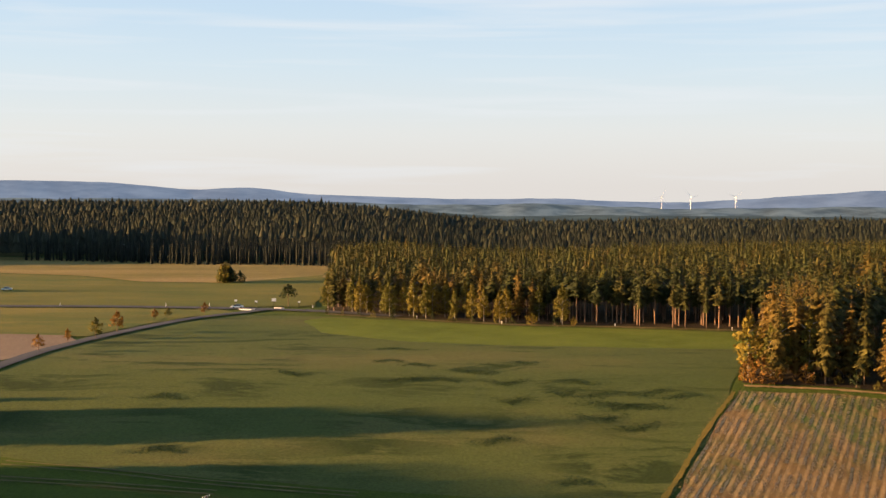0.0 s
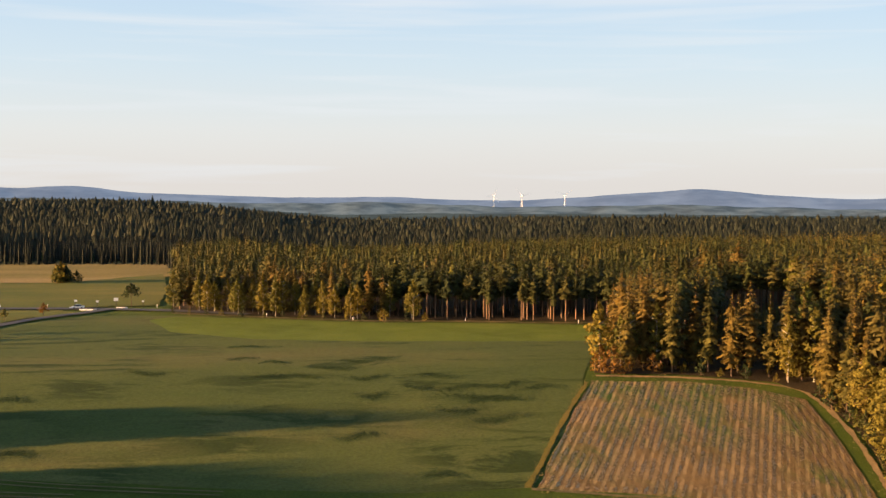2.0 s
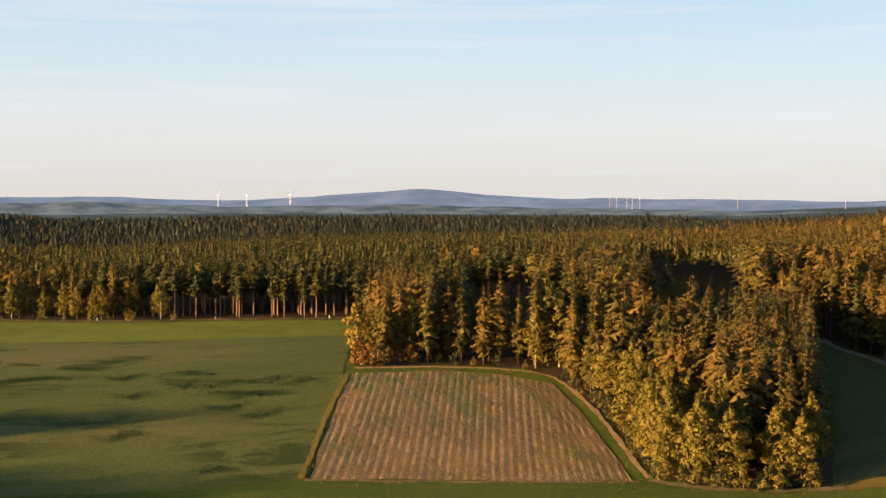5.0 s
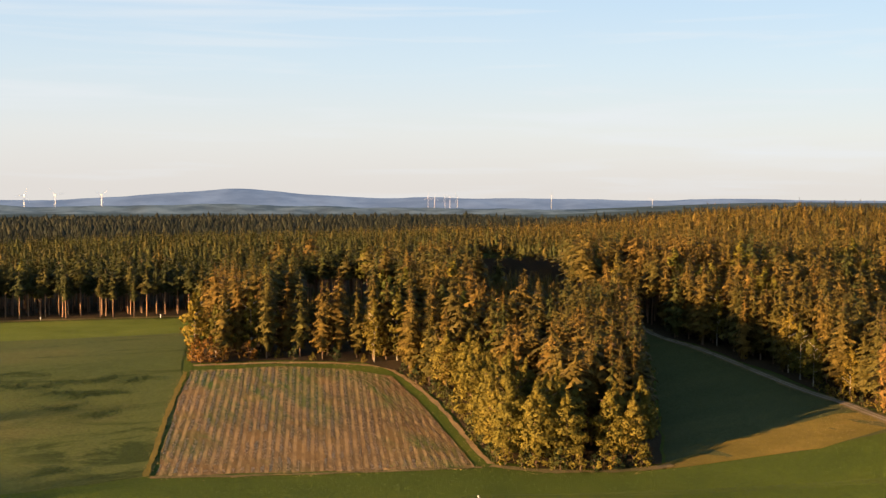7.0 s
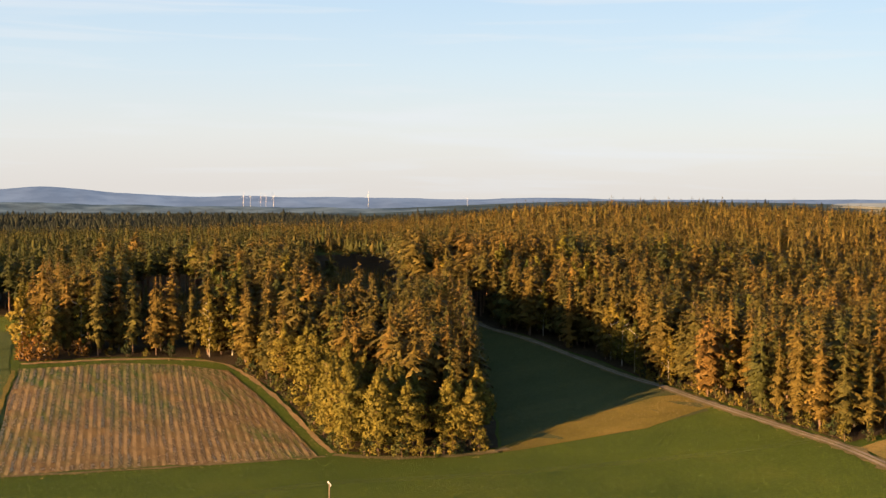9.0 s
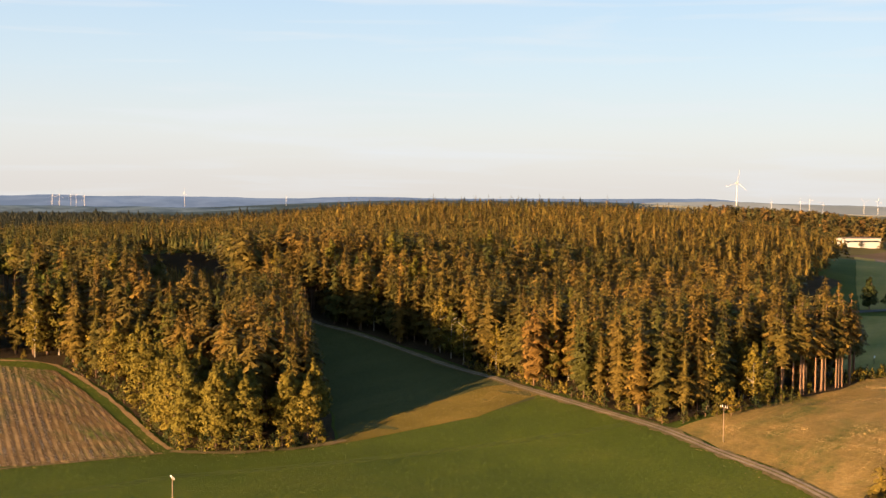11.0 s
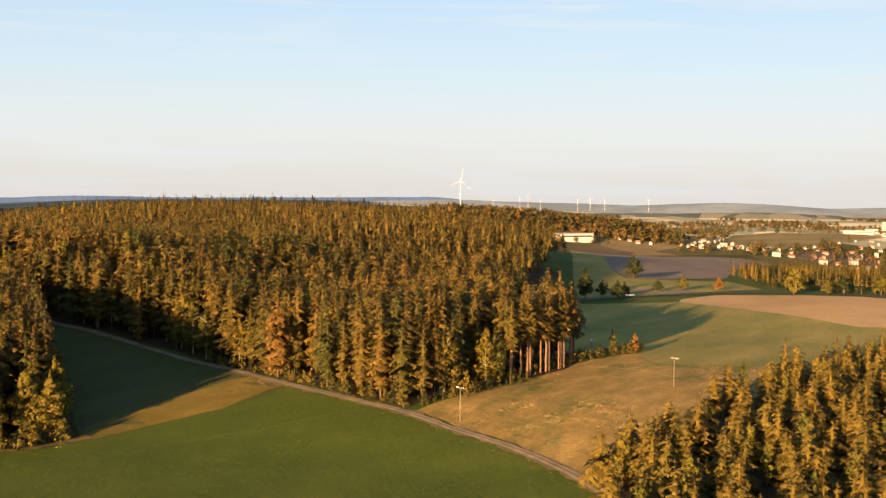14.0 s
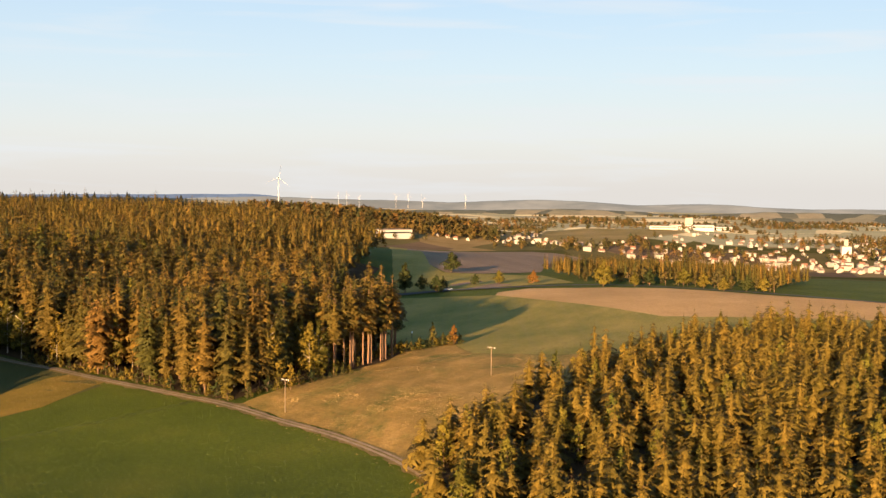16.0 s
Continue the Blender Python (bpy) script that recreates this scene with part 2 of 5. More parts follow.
def mosaic_material(name, tones, haze, glow):
    """Distant farmland: a patchwork of fields; glow paints the haze of distance over it."""
    m, n, l, b = shader(name, 1.0, 0.0)
    co, mp, vo = n.new("ShaderNodeTexCoord"), n.new("ShaderNodeMapping"), n.new("ShaderNodeTexVoronoi")
    mp.inputs["Scale"].default_value, mp.inputs["Rotation"].default_value = (0.006, 0.011, 0), (0, 0, 0.35)
    vo.inputs["Scale"].default_value = 1.0
    l.new(co.outputs["Object"], mp.inputs[0]); l.new(mp.outputs[0], vo.inputs[0])
    sp = n.new("ShaderNodeSeparateColor")
    l.new(vo.outputs["Color"], sp.inputs[0])
    r = ramp(n, [(k / len(tones), c) for k, c in enumerate(tones)])
    r.color_ramp.interpolation = "CONSTANT"
    l.new(sp.outputs[0], r.inputs[0])
    g = ramp(n, [(0.3, (0.75, 0.75, 0.75)), (0.7, (1.2, 1.2, 1.2))])
    l.new(noise_of(n, l, 0.03, 6, rough=0.7), g.inputs[0])
    col = mixed(n, l, 1.0, r.outputs[0], g.outputs[0], "MULTIPLY")
    l.new(col, b.inputs["Base Color"])
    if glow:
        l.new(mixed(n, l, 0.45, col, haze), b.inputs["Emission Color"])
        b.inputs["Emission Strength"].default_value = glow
    return m


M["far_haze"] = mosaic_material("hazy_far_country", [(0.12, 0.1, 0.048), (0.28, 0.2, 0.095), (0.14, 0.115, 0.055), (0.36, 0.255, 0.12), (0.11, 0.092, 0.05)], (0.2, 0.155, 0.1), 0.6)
M["far_land"] = mosaic_material("far_fields", [(0.08, 0.08, 0.03), (0.19, 0.145, 0.065), (0.1, 0.095, 0.035), (0.25, 0.185, 0.085), (0.13, 0.115, 0.05), (0.15, 0.11, 0.07)], (0, 0, 0), 0)
M["spruce"] = leaf_material("spruce_needles", (0.042, 0.048, 0.011), (0.09, 0.067, 0.013), (0.14, 0.087, 0.017), through=0.12)
M["spruce_own"] = leaf_material("spruce_needles_single", (0.05, 0.052, 0.011), (0.09, 0.068, 0.013), (0.13, 0.083, 0.016), True, 0.12)
# Darker copy of the single spruces: the northern front's shade as needle colour.
M["spruce_shaded"] = leaf_material("shaded_spruce_needles", (0.03, 0.038, 0.012), (0.046, 0.05, 0.013), (0.065, 0.06, 0.014), True, 0.1)
M["young"] = leaf_material("young_spruce_needles", (0.088, 0.072, 0.012), (0.108, 0.082, 0.014), (0.135, 0.095, 0.016), through=0.18)
# Needles greyed in the base colour to stand for haze over distant forest.
M["far_spruce"] = leaf_material("hazy_far_spruce_needles", (0.018, 0.024, 0.016), (0.027, 0.032, 0.02), (0.04, 0.041, 0.023), through=0)
# Near-black copy of the far needles: shade on the northwestern front, as colour.
M["far_spruce_shaded"] = leaf_material("shaded_far_spruce_needles", (0.007, 0.011, 0.008), (0.012, 0.016, 0.011), (0.02, 0.023, 0.013), through=0)
M["autumn_far"] = leaf_material("distant_autumn_leaves", (0.035, 0.04, 0.014), (0.07, 0.056, 0.017), (0.13, 0.075, 0.022), through=0.1)
M["birch"] = leaf_material("birch_leaves", (0.07, 0.085, 0.015), (0.13, 0.12, 0.018), (0.22, 0.16, 0.02), through=0.3)
M["birch_own"] = leaf_material("birch_leaves_single", (0.08, 0.08, 0.014), (0.12, 0.103, 0.016), (0.17, 0.126, 0.018), True, 0.3)
M["aspen"] = leaf_material("aspen_leaves", (0.125, 0.11, 0.019), (0.155, 0.13, 0.022), (0.18, 0.146, 0.026), True, 0.35)
M["rust"] = leaf_material("browned_needles", (0.125, 0.074, 0.018), (0.135, 0.08, 0.019), (0.145, 0.086, 0.02), True, 0.15)
M["orange"] = leaf_material("autumn_leaves", (0.16, 0.085, 0.018), (0.19, 0.1, 0.02), (0.23, 0.12, 0.022), True, 0.3)
M["shrub"] = leaf_material("shrub_leaves", (0.022, 0.034, 0.011), (0.034, 0.046, 0.013), (0.056, 0.06, 0.016), True, 0.25)
M["bark"] = plain_material("spruce_bark", (0.13, 0.085, 0.055), 0.95, 0.35, 3.0, 0.6)
M["pine_bark"] = plain_material("red_pine_bark", (0.165, 0.105, 0.066), 0.95, 0.35, 3.0, 0.6)
M["white_bark"] = plain_material("birch_bark", (0.25, 0.23, 0.19), 0.8, 0.4, 3.0, 0.3)
M["turbine"] = plain_material("turbine_grey_white", (0.42, 0.42, 0.42), 0.6, 0.04, 1.0, 0.02)
M["white"] = plain_material("white_paint", (0.78, 0.78, 0.76), 0.5, 0.04, 1.0, 0.02)
M["plaster"] = plain_material("pale_plaster", (0.27, 0.26, 0.245), 0.9, 0.12, 0.4, 0.1)
M["hall_white"] = plain_material("white_sheet_cladding", (0.38, 0.38, 0.375), 0.7, 0.06, 0.4, 0.05)
M["roof_red"] = plain_material("clay_roof_tiles", (0.19, 0.095, 0.065), 0.85, 0.25, 1.2, 0.3)
M["roof_grey"] = plain_material("grey_roof_tiles", (0.13, 0.11, 0.1), 0.85, 0.2, 1.2, 0.3)
M["pole"] = plain_material("weathered_pole_wood", (0.14, 0.11, 0.08), 0.9, 0.3, 4.0, 0.4)
M["dark_metal"] = plain_material("dark_metal", (0.03, 0.03, 0.034), 0.4, 0.2, 3.0, 0.05, 0.6)
M["glass"] = plain_material("dark_window_glass", (0.02, 0.025, 0.03), 0.1, 0.1, 1.0, 0.0)
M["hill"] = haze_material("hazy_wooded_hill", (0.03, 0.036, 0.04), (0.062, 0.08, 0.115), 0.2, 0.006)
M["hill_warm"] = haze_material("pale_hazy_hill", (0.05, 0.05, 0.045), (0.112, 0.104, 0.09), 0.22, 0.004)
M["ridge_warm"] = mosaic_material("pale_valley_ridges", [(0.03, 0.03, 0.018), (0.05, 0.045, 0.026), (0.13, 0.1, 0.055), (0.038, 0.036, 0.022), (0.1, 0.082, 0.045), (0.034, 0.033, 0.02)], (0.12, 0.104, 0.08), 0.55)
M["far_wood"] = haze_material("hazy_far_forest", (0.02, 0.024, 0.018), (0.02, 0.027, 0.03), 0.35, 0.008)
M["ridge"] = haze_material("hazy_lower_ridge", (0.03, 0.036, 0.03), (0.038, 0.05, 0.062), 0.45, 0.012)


# ---- building helpers ----
def mesh_of(name, verts, faces, mats, index=None, smooth=False, normals=None):
    me = bpy.data.meshes.new(name)
    verts, faces = np.asarray(verts, np.float32), np.asarray(faces, np.int32)
    k = faces.shape[1]
    me.vertices.add(len(verts)); me.vertices.foreach_set("co", verts.ravel())
    me.loops.add(faces.size); me.loops.foreach_set("vertex_index", faces.ravel())
    me.polygons.add(len(faces))
    me.polygons.foreach_set("loop_start", np.arange(0, faces.size, k, dtype=np.int32))
    me.polygons.foreach_set("loop_total", np.full(len(faces), k, np.int32))
    for mt in mats:
        me.materials.append(mt)
    if index is not None:
        me.polygons.foreach_set("material_index", np.asarray(index, np.int32))
    if smooth or normals is not None:
        me.polygons.foreach_set("use_smooth", np.ones(len(faces), bool))
    me.update(calc_edges=True)
    if normals is not None:
        me.attributes.new("custom_normal", "FLOAT_VECTOR", "POINT").data.foreach_set("vector", np.asarray(normals, np.float32).ravel())
    return me


def from_bm(name, bm, material, smooth=False):
    me = bpy.data.meshes.new(name)
    if smooth:
        for f in bm.faces:
            f.smooth = True
    bm.to_mesh(me)
    bm.free()
    me.materials.append(material)
    return me


def part(name, bm, material, parent, label="", smooth=False):
    ob = new(name, bm if isinstance(bm, bpy.types.Mesh) else from_bm(name, bm, material, smooth))
    ob.parent = parent
    if label:
        tagged(ob, label)
    return ob


def box(bm, x0, y0, z0, x1, y1, z1, m=None):
    vs = bmesh.ops.create_cube(bm, size=1)["verts"]
    mat = Matrix.Translation(((x0 + x1) / 2, (y0 + y1) / 2, (z0 + z1) / 2)) @ Matrix.Diagonal((x1 - x0, y1 - y0, z1 - z0, 1))
    bmesh.ops.transform(bm, matrix=(m @ mat) if m else mat, verts=vs)
    return vs


def rod(bm, a, b, r0, r1, n=8):
    a, b = Vector(a), Vector(b)
    d = b - a
    vs = bmesh.ops.create_cone(bm, cap_ends=True, segments=n, radius1=r0, radius2=r1, depth=d.length)["verts"]
    bmesh.ops.transform(bm, matrix=Matrix.Translation((a + b) / 2) @ d.to_track_quat("Z", "Y").to_matrix().to_4x4(), verts=vs)
    return vs


def inside(px, py, poly):
    c, j = np.zeros(len(px), bool), len(poly) - 1
    for i in range(len(poly)):
        (xi, yi), (xj, yj) = poly[i], poly[j]
        if yi != yj:
            c ^= ((yi > py) != (yj > py)) & (px < (xj - xi) * (py - yi) / (yj - yi) + xi)
        j = i
    return c


def edge_distance(px, py, line):
    best = np.full(len(px), 1e9)
    for (ax, ay), (bx, by) in zip(line[:-1], line[1:]):
        dx, dy = bx - ax, by - ay
        t = np.clip(((px - ax) * dx + (py - ay) * dy) / (dx * dx + dy * dy), 0, 1)
        best = np.minimum(best, np.hypot(px - ax - t * dx, py - ay - t * dy))
    return best


# ---- ground ----
def ground_sheet():
    def axis(lo, hi, far):
        core = np.arange(lo, hi + 1, 4.5)
        out, step, v = [], 4.5, hi
        while v < far:
            step *= 1.09
            v += step
            out.append(min(v, far))
        inn, step, v = [], 4.5, lo
        while v > -far:
            step *= 1.09
            v -= step
            inn.append(max(v, -far))
        return np.concatenate([inn[::-1], core, out])
    xs, ys = axis(-140, 520, 4800.0), axis(-20, 480, 4800.0)
    gx, gy = np.meshgrid(xs, ys)
    v = np.stack([gx, gy, ground(gx, gy)], -1).reshape(-1, 3)
    nx = len(xs)
    i = (np.arange(len(ys) - 1)[:, None] * nx + np.arange(nx - 1)[None, :]).ravel()
    f = np.stack([i, i + 1, i + nx + 1, i + nx], -1)
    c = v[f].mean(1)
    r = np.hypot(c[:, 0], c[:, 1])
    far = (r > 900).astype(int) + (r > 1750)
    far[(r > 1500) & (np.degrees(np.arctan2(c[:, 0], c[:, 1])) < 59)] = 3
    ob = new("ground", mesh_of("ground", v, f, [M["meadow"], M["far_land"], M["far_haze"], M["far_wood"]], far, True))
    return tagged(ob, "gently rolling green meadow and farmland", "ground", kind="structure")


LIFT = [0.05]


def wobble(poly, step, amount):
    """The outline with more points, pushed about a little."""
    out = []
    for (ax, ay), (bx, by) in zip(poly, poly[1:] + poly[:1]):
        n = max(1, int(math.hypot(bx - ax, by - ay) / step))
        for k in range(n):
            t = k / n
            x, y = ax + (bx - ax) * t, ay + (by - ay) * t
            out.append((x + amount * noise.noise((x * 0.12, y * 0.12, 3.1)), y + amount * noise.noise((x * 0.12, y * 0.12, 9.7))))
    return out


def field(name, poly, material, label, lift=None, step=9.0, ragged=1.0, category="field"):
    """A stretch of ground with its own cover, laid over the sheet."""
    bm = bmesh.new()
    pts = wobble(poly, 5.0, ragged) if ragged else poly
    bm.faces.new([bm.verts.new((x, y, 0)) for x, y in pts])
    xs, ys = [p[0] for p in pts], [p[1] for p in pts]
    for lo, hi, ax in ((min(xs), max(xs), 0), (min(ys), max(ys), 1)):
        for v in np.arange(lo + step, hi, step):
            co, no = ((v, 0, 0), (1, 0, 0)) if ax == 0 else ((0, v, 0), (0, 1, 0))
            bmesh.ops.bisect_plane(bm, geom=bm.verts[:] + bm.edges[:] + bm.faces[:], plane_co=co, plane_no=no)
    bmesh.ops.triangulate(bm, faces=bm.faces[:])
    if lift is None:
        LIFT[0] += 0.012
    up = LIFT[0] if lift is None else lift
    for v in bm.verts:
        d = math.hypot(v.co.x, v.co.y)
        v.co.z = float(ground(v.co.x, v.co.y)) + up * (1 + max(0, d - 300) / 450)
    bmesh.ops.recalc_face_normals(bm, faces=bm.faces[:])
    for f in bm.faces:
        f.smooth = True
        if f.normal.z < 0:
            f.normal_flip()
    return tagged(new(name, from_bm(name, bm, material)), label, category, kind="structure")


def spline(pts, step):
    """A smooth line through the points."""
    p = [Vector((*q, 0)) for q in pts]
    p = [2 * p[0] - p[1]] + p + [2 * p[-1] - p[-2]]
    out = []
    for a, b, c, d in zip(p, p[1:], p[2:], p[3:]):
        n = max(1, int((c - b).length / step))
        for k in range(n):
            t = k / n
            out.append(0.5 * (2 * b + (c - a) * t + (2 * a - 5 * b + 4 * c - d) * t * t + (3 * b - a - 3 * c + d) * t ** 3))
    return out + [p[-2]]


def ribbon(name, pts, width, material, label, lift, category="track", offset=0.0, kind="structure", crown=0.06, rough=0.12):
    line = spline(pts, 3.0 if rough < 0.3 else 1.2)
    v, f = [], []
    for i, q in enumerate(line):
        t = (line[min(i + 1, len(line) - 1)] - line[max(i - 1, 0)]).normalized()
        n = Vector((-t.y, t.x, 0))
        for k, s in enumerate((-0.5, -0.25, 0.25, 0.5)):
            w = q + n * (offset + s * width * (1 + rough * noise.noise((q.x * 0.2, q.y * 0.2, k)) + (rough * noise.noise((q.x * 0.9, q.y * 0.9, k)) if rough > 0.3 else 0)))
            d = math.hypot(w.x, w.y)
            v.append((w.x, w.y, float(ground(w.x, w.y)) + lift * (1 + max(0, d - 300) / 450) + (crown if abs(s) < 0.3 else 0)))
        if i:
            a = 4 * (i - 1)
            f += [(a + k, a + k + 4, a + k + 5, a + k + 1) for k in range(3)]
    return tagged(new(name, mesh_of(name, v, [q[::-1] for q in f], [material], smooth=True)), label, category, kind=kind)


# ---- trees ----
def unit(n):
    n = np.asarray(n, float)
    return n / (np.linalg.norm(n, axis=-1, keepdims=True) + 1e-9)


def spruce_arrays(whorls, per, fine, seed, base=0.12, width=0.1, bare=0.0, blunt=0.42):
    """A spruce one metre high: whorls of layered boughs that shorten to the tip, each a folded spray with side twigs. Returns points, triangles and soft normals."""
    r = np.random.default_rng(seed)
    v, f, nn = [], [], []
    for k in range(whorls):
        u = (k + r.uniform(0.0, 0.4)) / whorls
        h = base + (0.985 - base) * u
        reach = width * min(1.0, (1 - u) / blunt) ** 0.72 * min(1.0, 0.72 + 1.5 * u) * r.uniform(0.75, 1.15) + 0.008
        if bare and u < bare:
            reach *= 0.6
        n = max(5, int(round(per * (1 - 0.35 * u))))
        a0 = r.uniform(0, 6.28)
        for j in range(n):
            if r.random() < 0.12:
                continue
            a = a0 + 6.283 * j / n + r.uniform(-0.3, 0.3)
            ln, hh = reach * r.uniform(0.55, 1.3), h + r.uniform(-0.5, 0.5) * (1 - base) / whorls
            ca, sa = math.cos(a), math.sin(a)
            drop = r.uniform(0.2, 0.5)
            tilt = r.normal(0, 0.36, 3)
            q0, tris = r.uniform(0.86, 1.1), []
            twigs = ((1, 0), (0.72, 1), (0.72, -1)) if fine is True else ((1, 0), (0.88, 1), (0.88, -1), (0.68, 1), (0.68, -1), (0.46, 1), (0.46, -1)) if fine == 3 else ((1, 0), (0.8, 1), (0.8, -1), (0.52, 1), (0.52, -1)) if fine else ((1, 0), (0.7, r.choice((-1, 1))))
            for q, sd in twigs:
                q = q * q0 * r.uniform(0.9, 1.08)
                wd, tw = r.uniform(0.12, 0.2) * (1.7 if not fine else 0.75 if fine == 3 else 1), 0.23 if fine == 3 else 0.34
                if sd == 0:
                    t = ((q - 0.5, wd, -drop * (q - 0.4)), (q - 0.42, -wd, -drop * (q - 0.4) - 0.05), (q, r.uniform(-0.1, 0.1), -drop * q))
                else:
                    ls, dz = sd * r.uniform(0.3, 0.5), r.uniform(0.05, 0.24)
                    t = ((q - tw, 0.0, 0.06 - drop * (q - tw)), (q + 0.06, 0.05 * sd, -drop * q), (q + 0.02, ls, -drop * q - dz))
                    t = t if sd > 0 else (t[0], t[2], t[1])
                tris.append(t)
            for t in tris:
                i = len(v)
                for q, s, z in t:
                    v.append(((ca * q - sa * s) * ln, (sa * q + ca * s) * ln, hh + z * ln))
                    nn.append((ca * (0.35 + 0.45 * q) - sa * s * 1.5 + tilt[0], sa * (0.35 + 0.45 * q) + ca * s * 1.5 + tilt[1], 0.72 - 0.4 * q + tilt[2]))
                f.append((i, i + 1, i + 2))
    # the dense heart of the crown
    rings, sides = (5, 5) if fine else (3, 4)
    i = len(v)
    for k in range(rings):
        u = k / rings
        for j in range(sides):
            a, q = 6.283 * (j + 0.5 * k) / sides + r.uniform(-0.25, 0.25), width * min(1.0, (1 - u) / blunt) * r.uniform(0.22, 0.42)
            v.append((q * math.cos(a), q * math.sin(a), base + (0.86 - base) * u + r.uniform(-0.3, 0.3) * (1 - base) / rings))
            nn.append((math.cos(a), math.sin(a), 0.2))
    v.append((0, 0, 0.9)); nn.append((0, 0, 1))
    for k in range(rings):
        for j in range(sides):
            p, q = i + k * sides + j, i + k * sides + (j + 1) % sides
            f += [(p, q, p + sides), (q, q + sides, p + sides)] if k < rings - 1 else [(p, q, len(v) - 1)]
    i = len(v)
    v += [(0, 0, 1.01), (0.007, 0, 0.93), (-0.005, 0.006, 0.93), (-0.003, -0.006, 0.93)]
    nn += [(0, 0, 1), (1, 0, 0.3), (-0.6, 0.7, 0.3), (-0.5, -0.8, 0.3)]
    f += [(i, i + 1, i + 2), (i, i + 2, i + 3), (i, i + 3, i + 1)]
    return np.array(v), np.array(f), unit(nn)


def far_spruce_arrays(layers, points, seed):
    r = np.random.default_rng(seed)
    v, f = [], []
    for k in range(layers):
        top, low = 1 - 0.72 * k / layers, 1 - (0.72 * k + 0.95) / layers * 0.9
        rad = 0.04 + 0.1 * (k + 1) / layers
        i = len(v)
        v.append((0, 0, top))
        for j in range(2 * points):
            a, q = 3.1416 * j / points + k, rad * (r.uniform(0.9, 1.25) if j % 2 else r.uniform(0.45, 0.7))
            v.append((q * math.cos(a), q * math.sin(a), low + (0.0 if j % 2 else 0.06)))
        f += [(i, i + 1 + j, i + 1 + (j + 1) % (2 * points)) for j in range(2 * points)]
    v = np.array(v)
    return v, np.array(f), unit(v * (9.0, 9.0, 0) + (0, 0, 0.4))


def trunk_arrays(r0, top, sides=5, lean=0.0):
    v, f = [], []
    for k, (h, q) in enumerate(((-0.03, 1.25), (0.03, 1.0), (0.45 * top, 0.72), (top, 0.2))):
        for j in range(sides):
            a = 6.283 * j / sides
            v.append((r0 * q * math.cos(a) + lean * h * h, r0 * q * math.sin(a), h))
        if k:
            b = (k - 1) * sides
            for j in range(sides):
                p, q2 = b + j, b + (j + 1) % sides
                f += [(p, q2, q2 + sides), (p, q2 + sides, p + sides)]
    return np.array(v), np.array(f)


def leafy_arrays(leaves, seed, base=0.3, width=0.2, lobes=9, size=0.03, pointed=0.6):
    """A broadleaf crown one metre high: uneven lobes, each a shell of small leaf clumps, with gaps between."""
    r = np.random.default_rng(seed)
    v, f, nn = [], [], []
    mids = []
    for k in range(lobes):
        u = (k + 0.5) / lobes
        h = base + (1 - base) * (0.08 + 0.84 * u)
        w = width * (math.sin(3.1416 * min(1, u * 0.8 + 0.22)) ** 0.8) * (1 - pointed * u * u * 0.6)
        a = k * 2.4 + r.uniform(-0.5, 0.5)
        mids.append((0.55 * w * math.cos(a), 0.55 * w * math.sin(a), h, w * r.uniform(0.55, 0.8), (1 - base) / lobes * r.uniform(1.0, 1.6)))
    for j in range(leaves):
        mx, my, mz, rw, rh = mids[r.integers(lobes)]
        d = r.normal(size=3)
        d /= np.linalg.norm(d)
        q = r.uniform(0.55, 1.08)
        c = np.array((mx + d[0] * rw * q, my + d[1] * rw * q, mz + d[2] * rh * q))
        t1 = np.cross(d, r.normal(size=3))
        t1 /= np.linalg.norm(t1) + 1e-9
        t2 = np.cross(d, t1)
        s = size * r.uniform(0.7, 1.6)
        i = len(v)
        v += [c + t1 * s, c + t2 * s * 0.8 + d * 0.3 * s, c - t1 * s * 0.7 - t2 * s * 0.6 - d * 0.3 * s]
        f.append((i, i + 1, i + 2))
        o = d * 0.8 + np.array((c[0], c[1], 0)) / width * 0.55 + (0, 0, 0.15)
        nn += [o + r.normal(0, 0.25, 3)] * 3
    return np.array(v), np.array(f), unit(nn)


def limb_arrays(seed, base, top, r0, n=7, reach=0.16, sides=5):
    """A trunk whose limbs grow out of its rings into the crown."""
    r = np.random.default_rng(seed)
    hs = [-0.03, 0.03] + [base + (top - base) * k / n for k in range(n + 1)]
    v, f = [], []
    for k, h in enumerate(hs):
        q = r0 * (1.25 if k == 0 else 1 - 0.85 * max(0, h) / top)
        v += [(q * math.cos(6.283 * j / sides), q * math.sin(6.283 * j / sides), h) for j in range(sides)]
        if k:
            for j in range(sides):
                a, b = (k - 1) * sides + j, (k - 1) * sides + (j + 1) % sides
                f += [(a, b, b + sides), (a, b + sides, a + sides)]
    for k in range(2, len(hs) - 1):
        j = int(r.integers(sides))
        a, b, c = k * sides + j, k * sides + (j + 1) % sides, (k + 1) * sides + j
        ang, ln = 6.283 * (j + 0.5) / sides, reach * r.uniform(0.6, 1.1)
        v.append(tuple(0.75 * np.array(v[a]) + 0.25 * np.array(v[c])))
        c = len(v) - 1
        v.append((ln * math.cos(ang), ln * math.sin(ang), hs[k] + ln * r.uniform(0.5, 1.0)))
        t = len(v) - 1
        f += [(a, b, t), (b, c, t), (c, a, t)]
    return np.array(v), np.array(f)


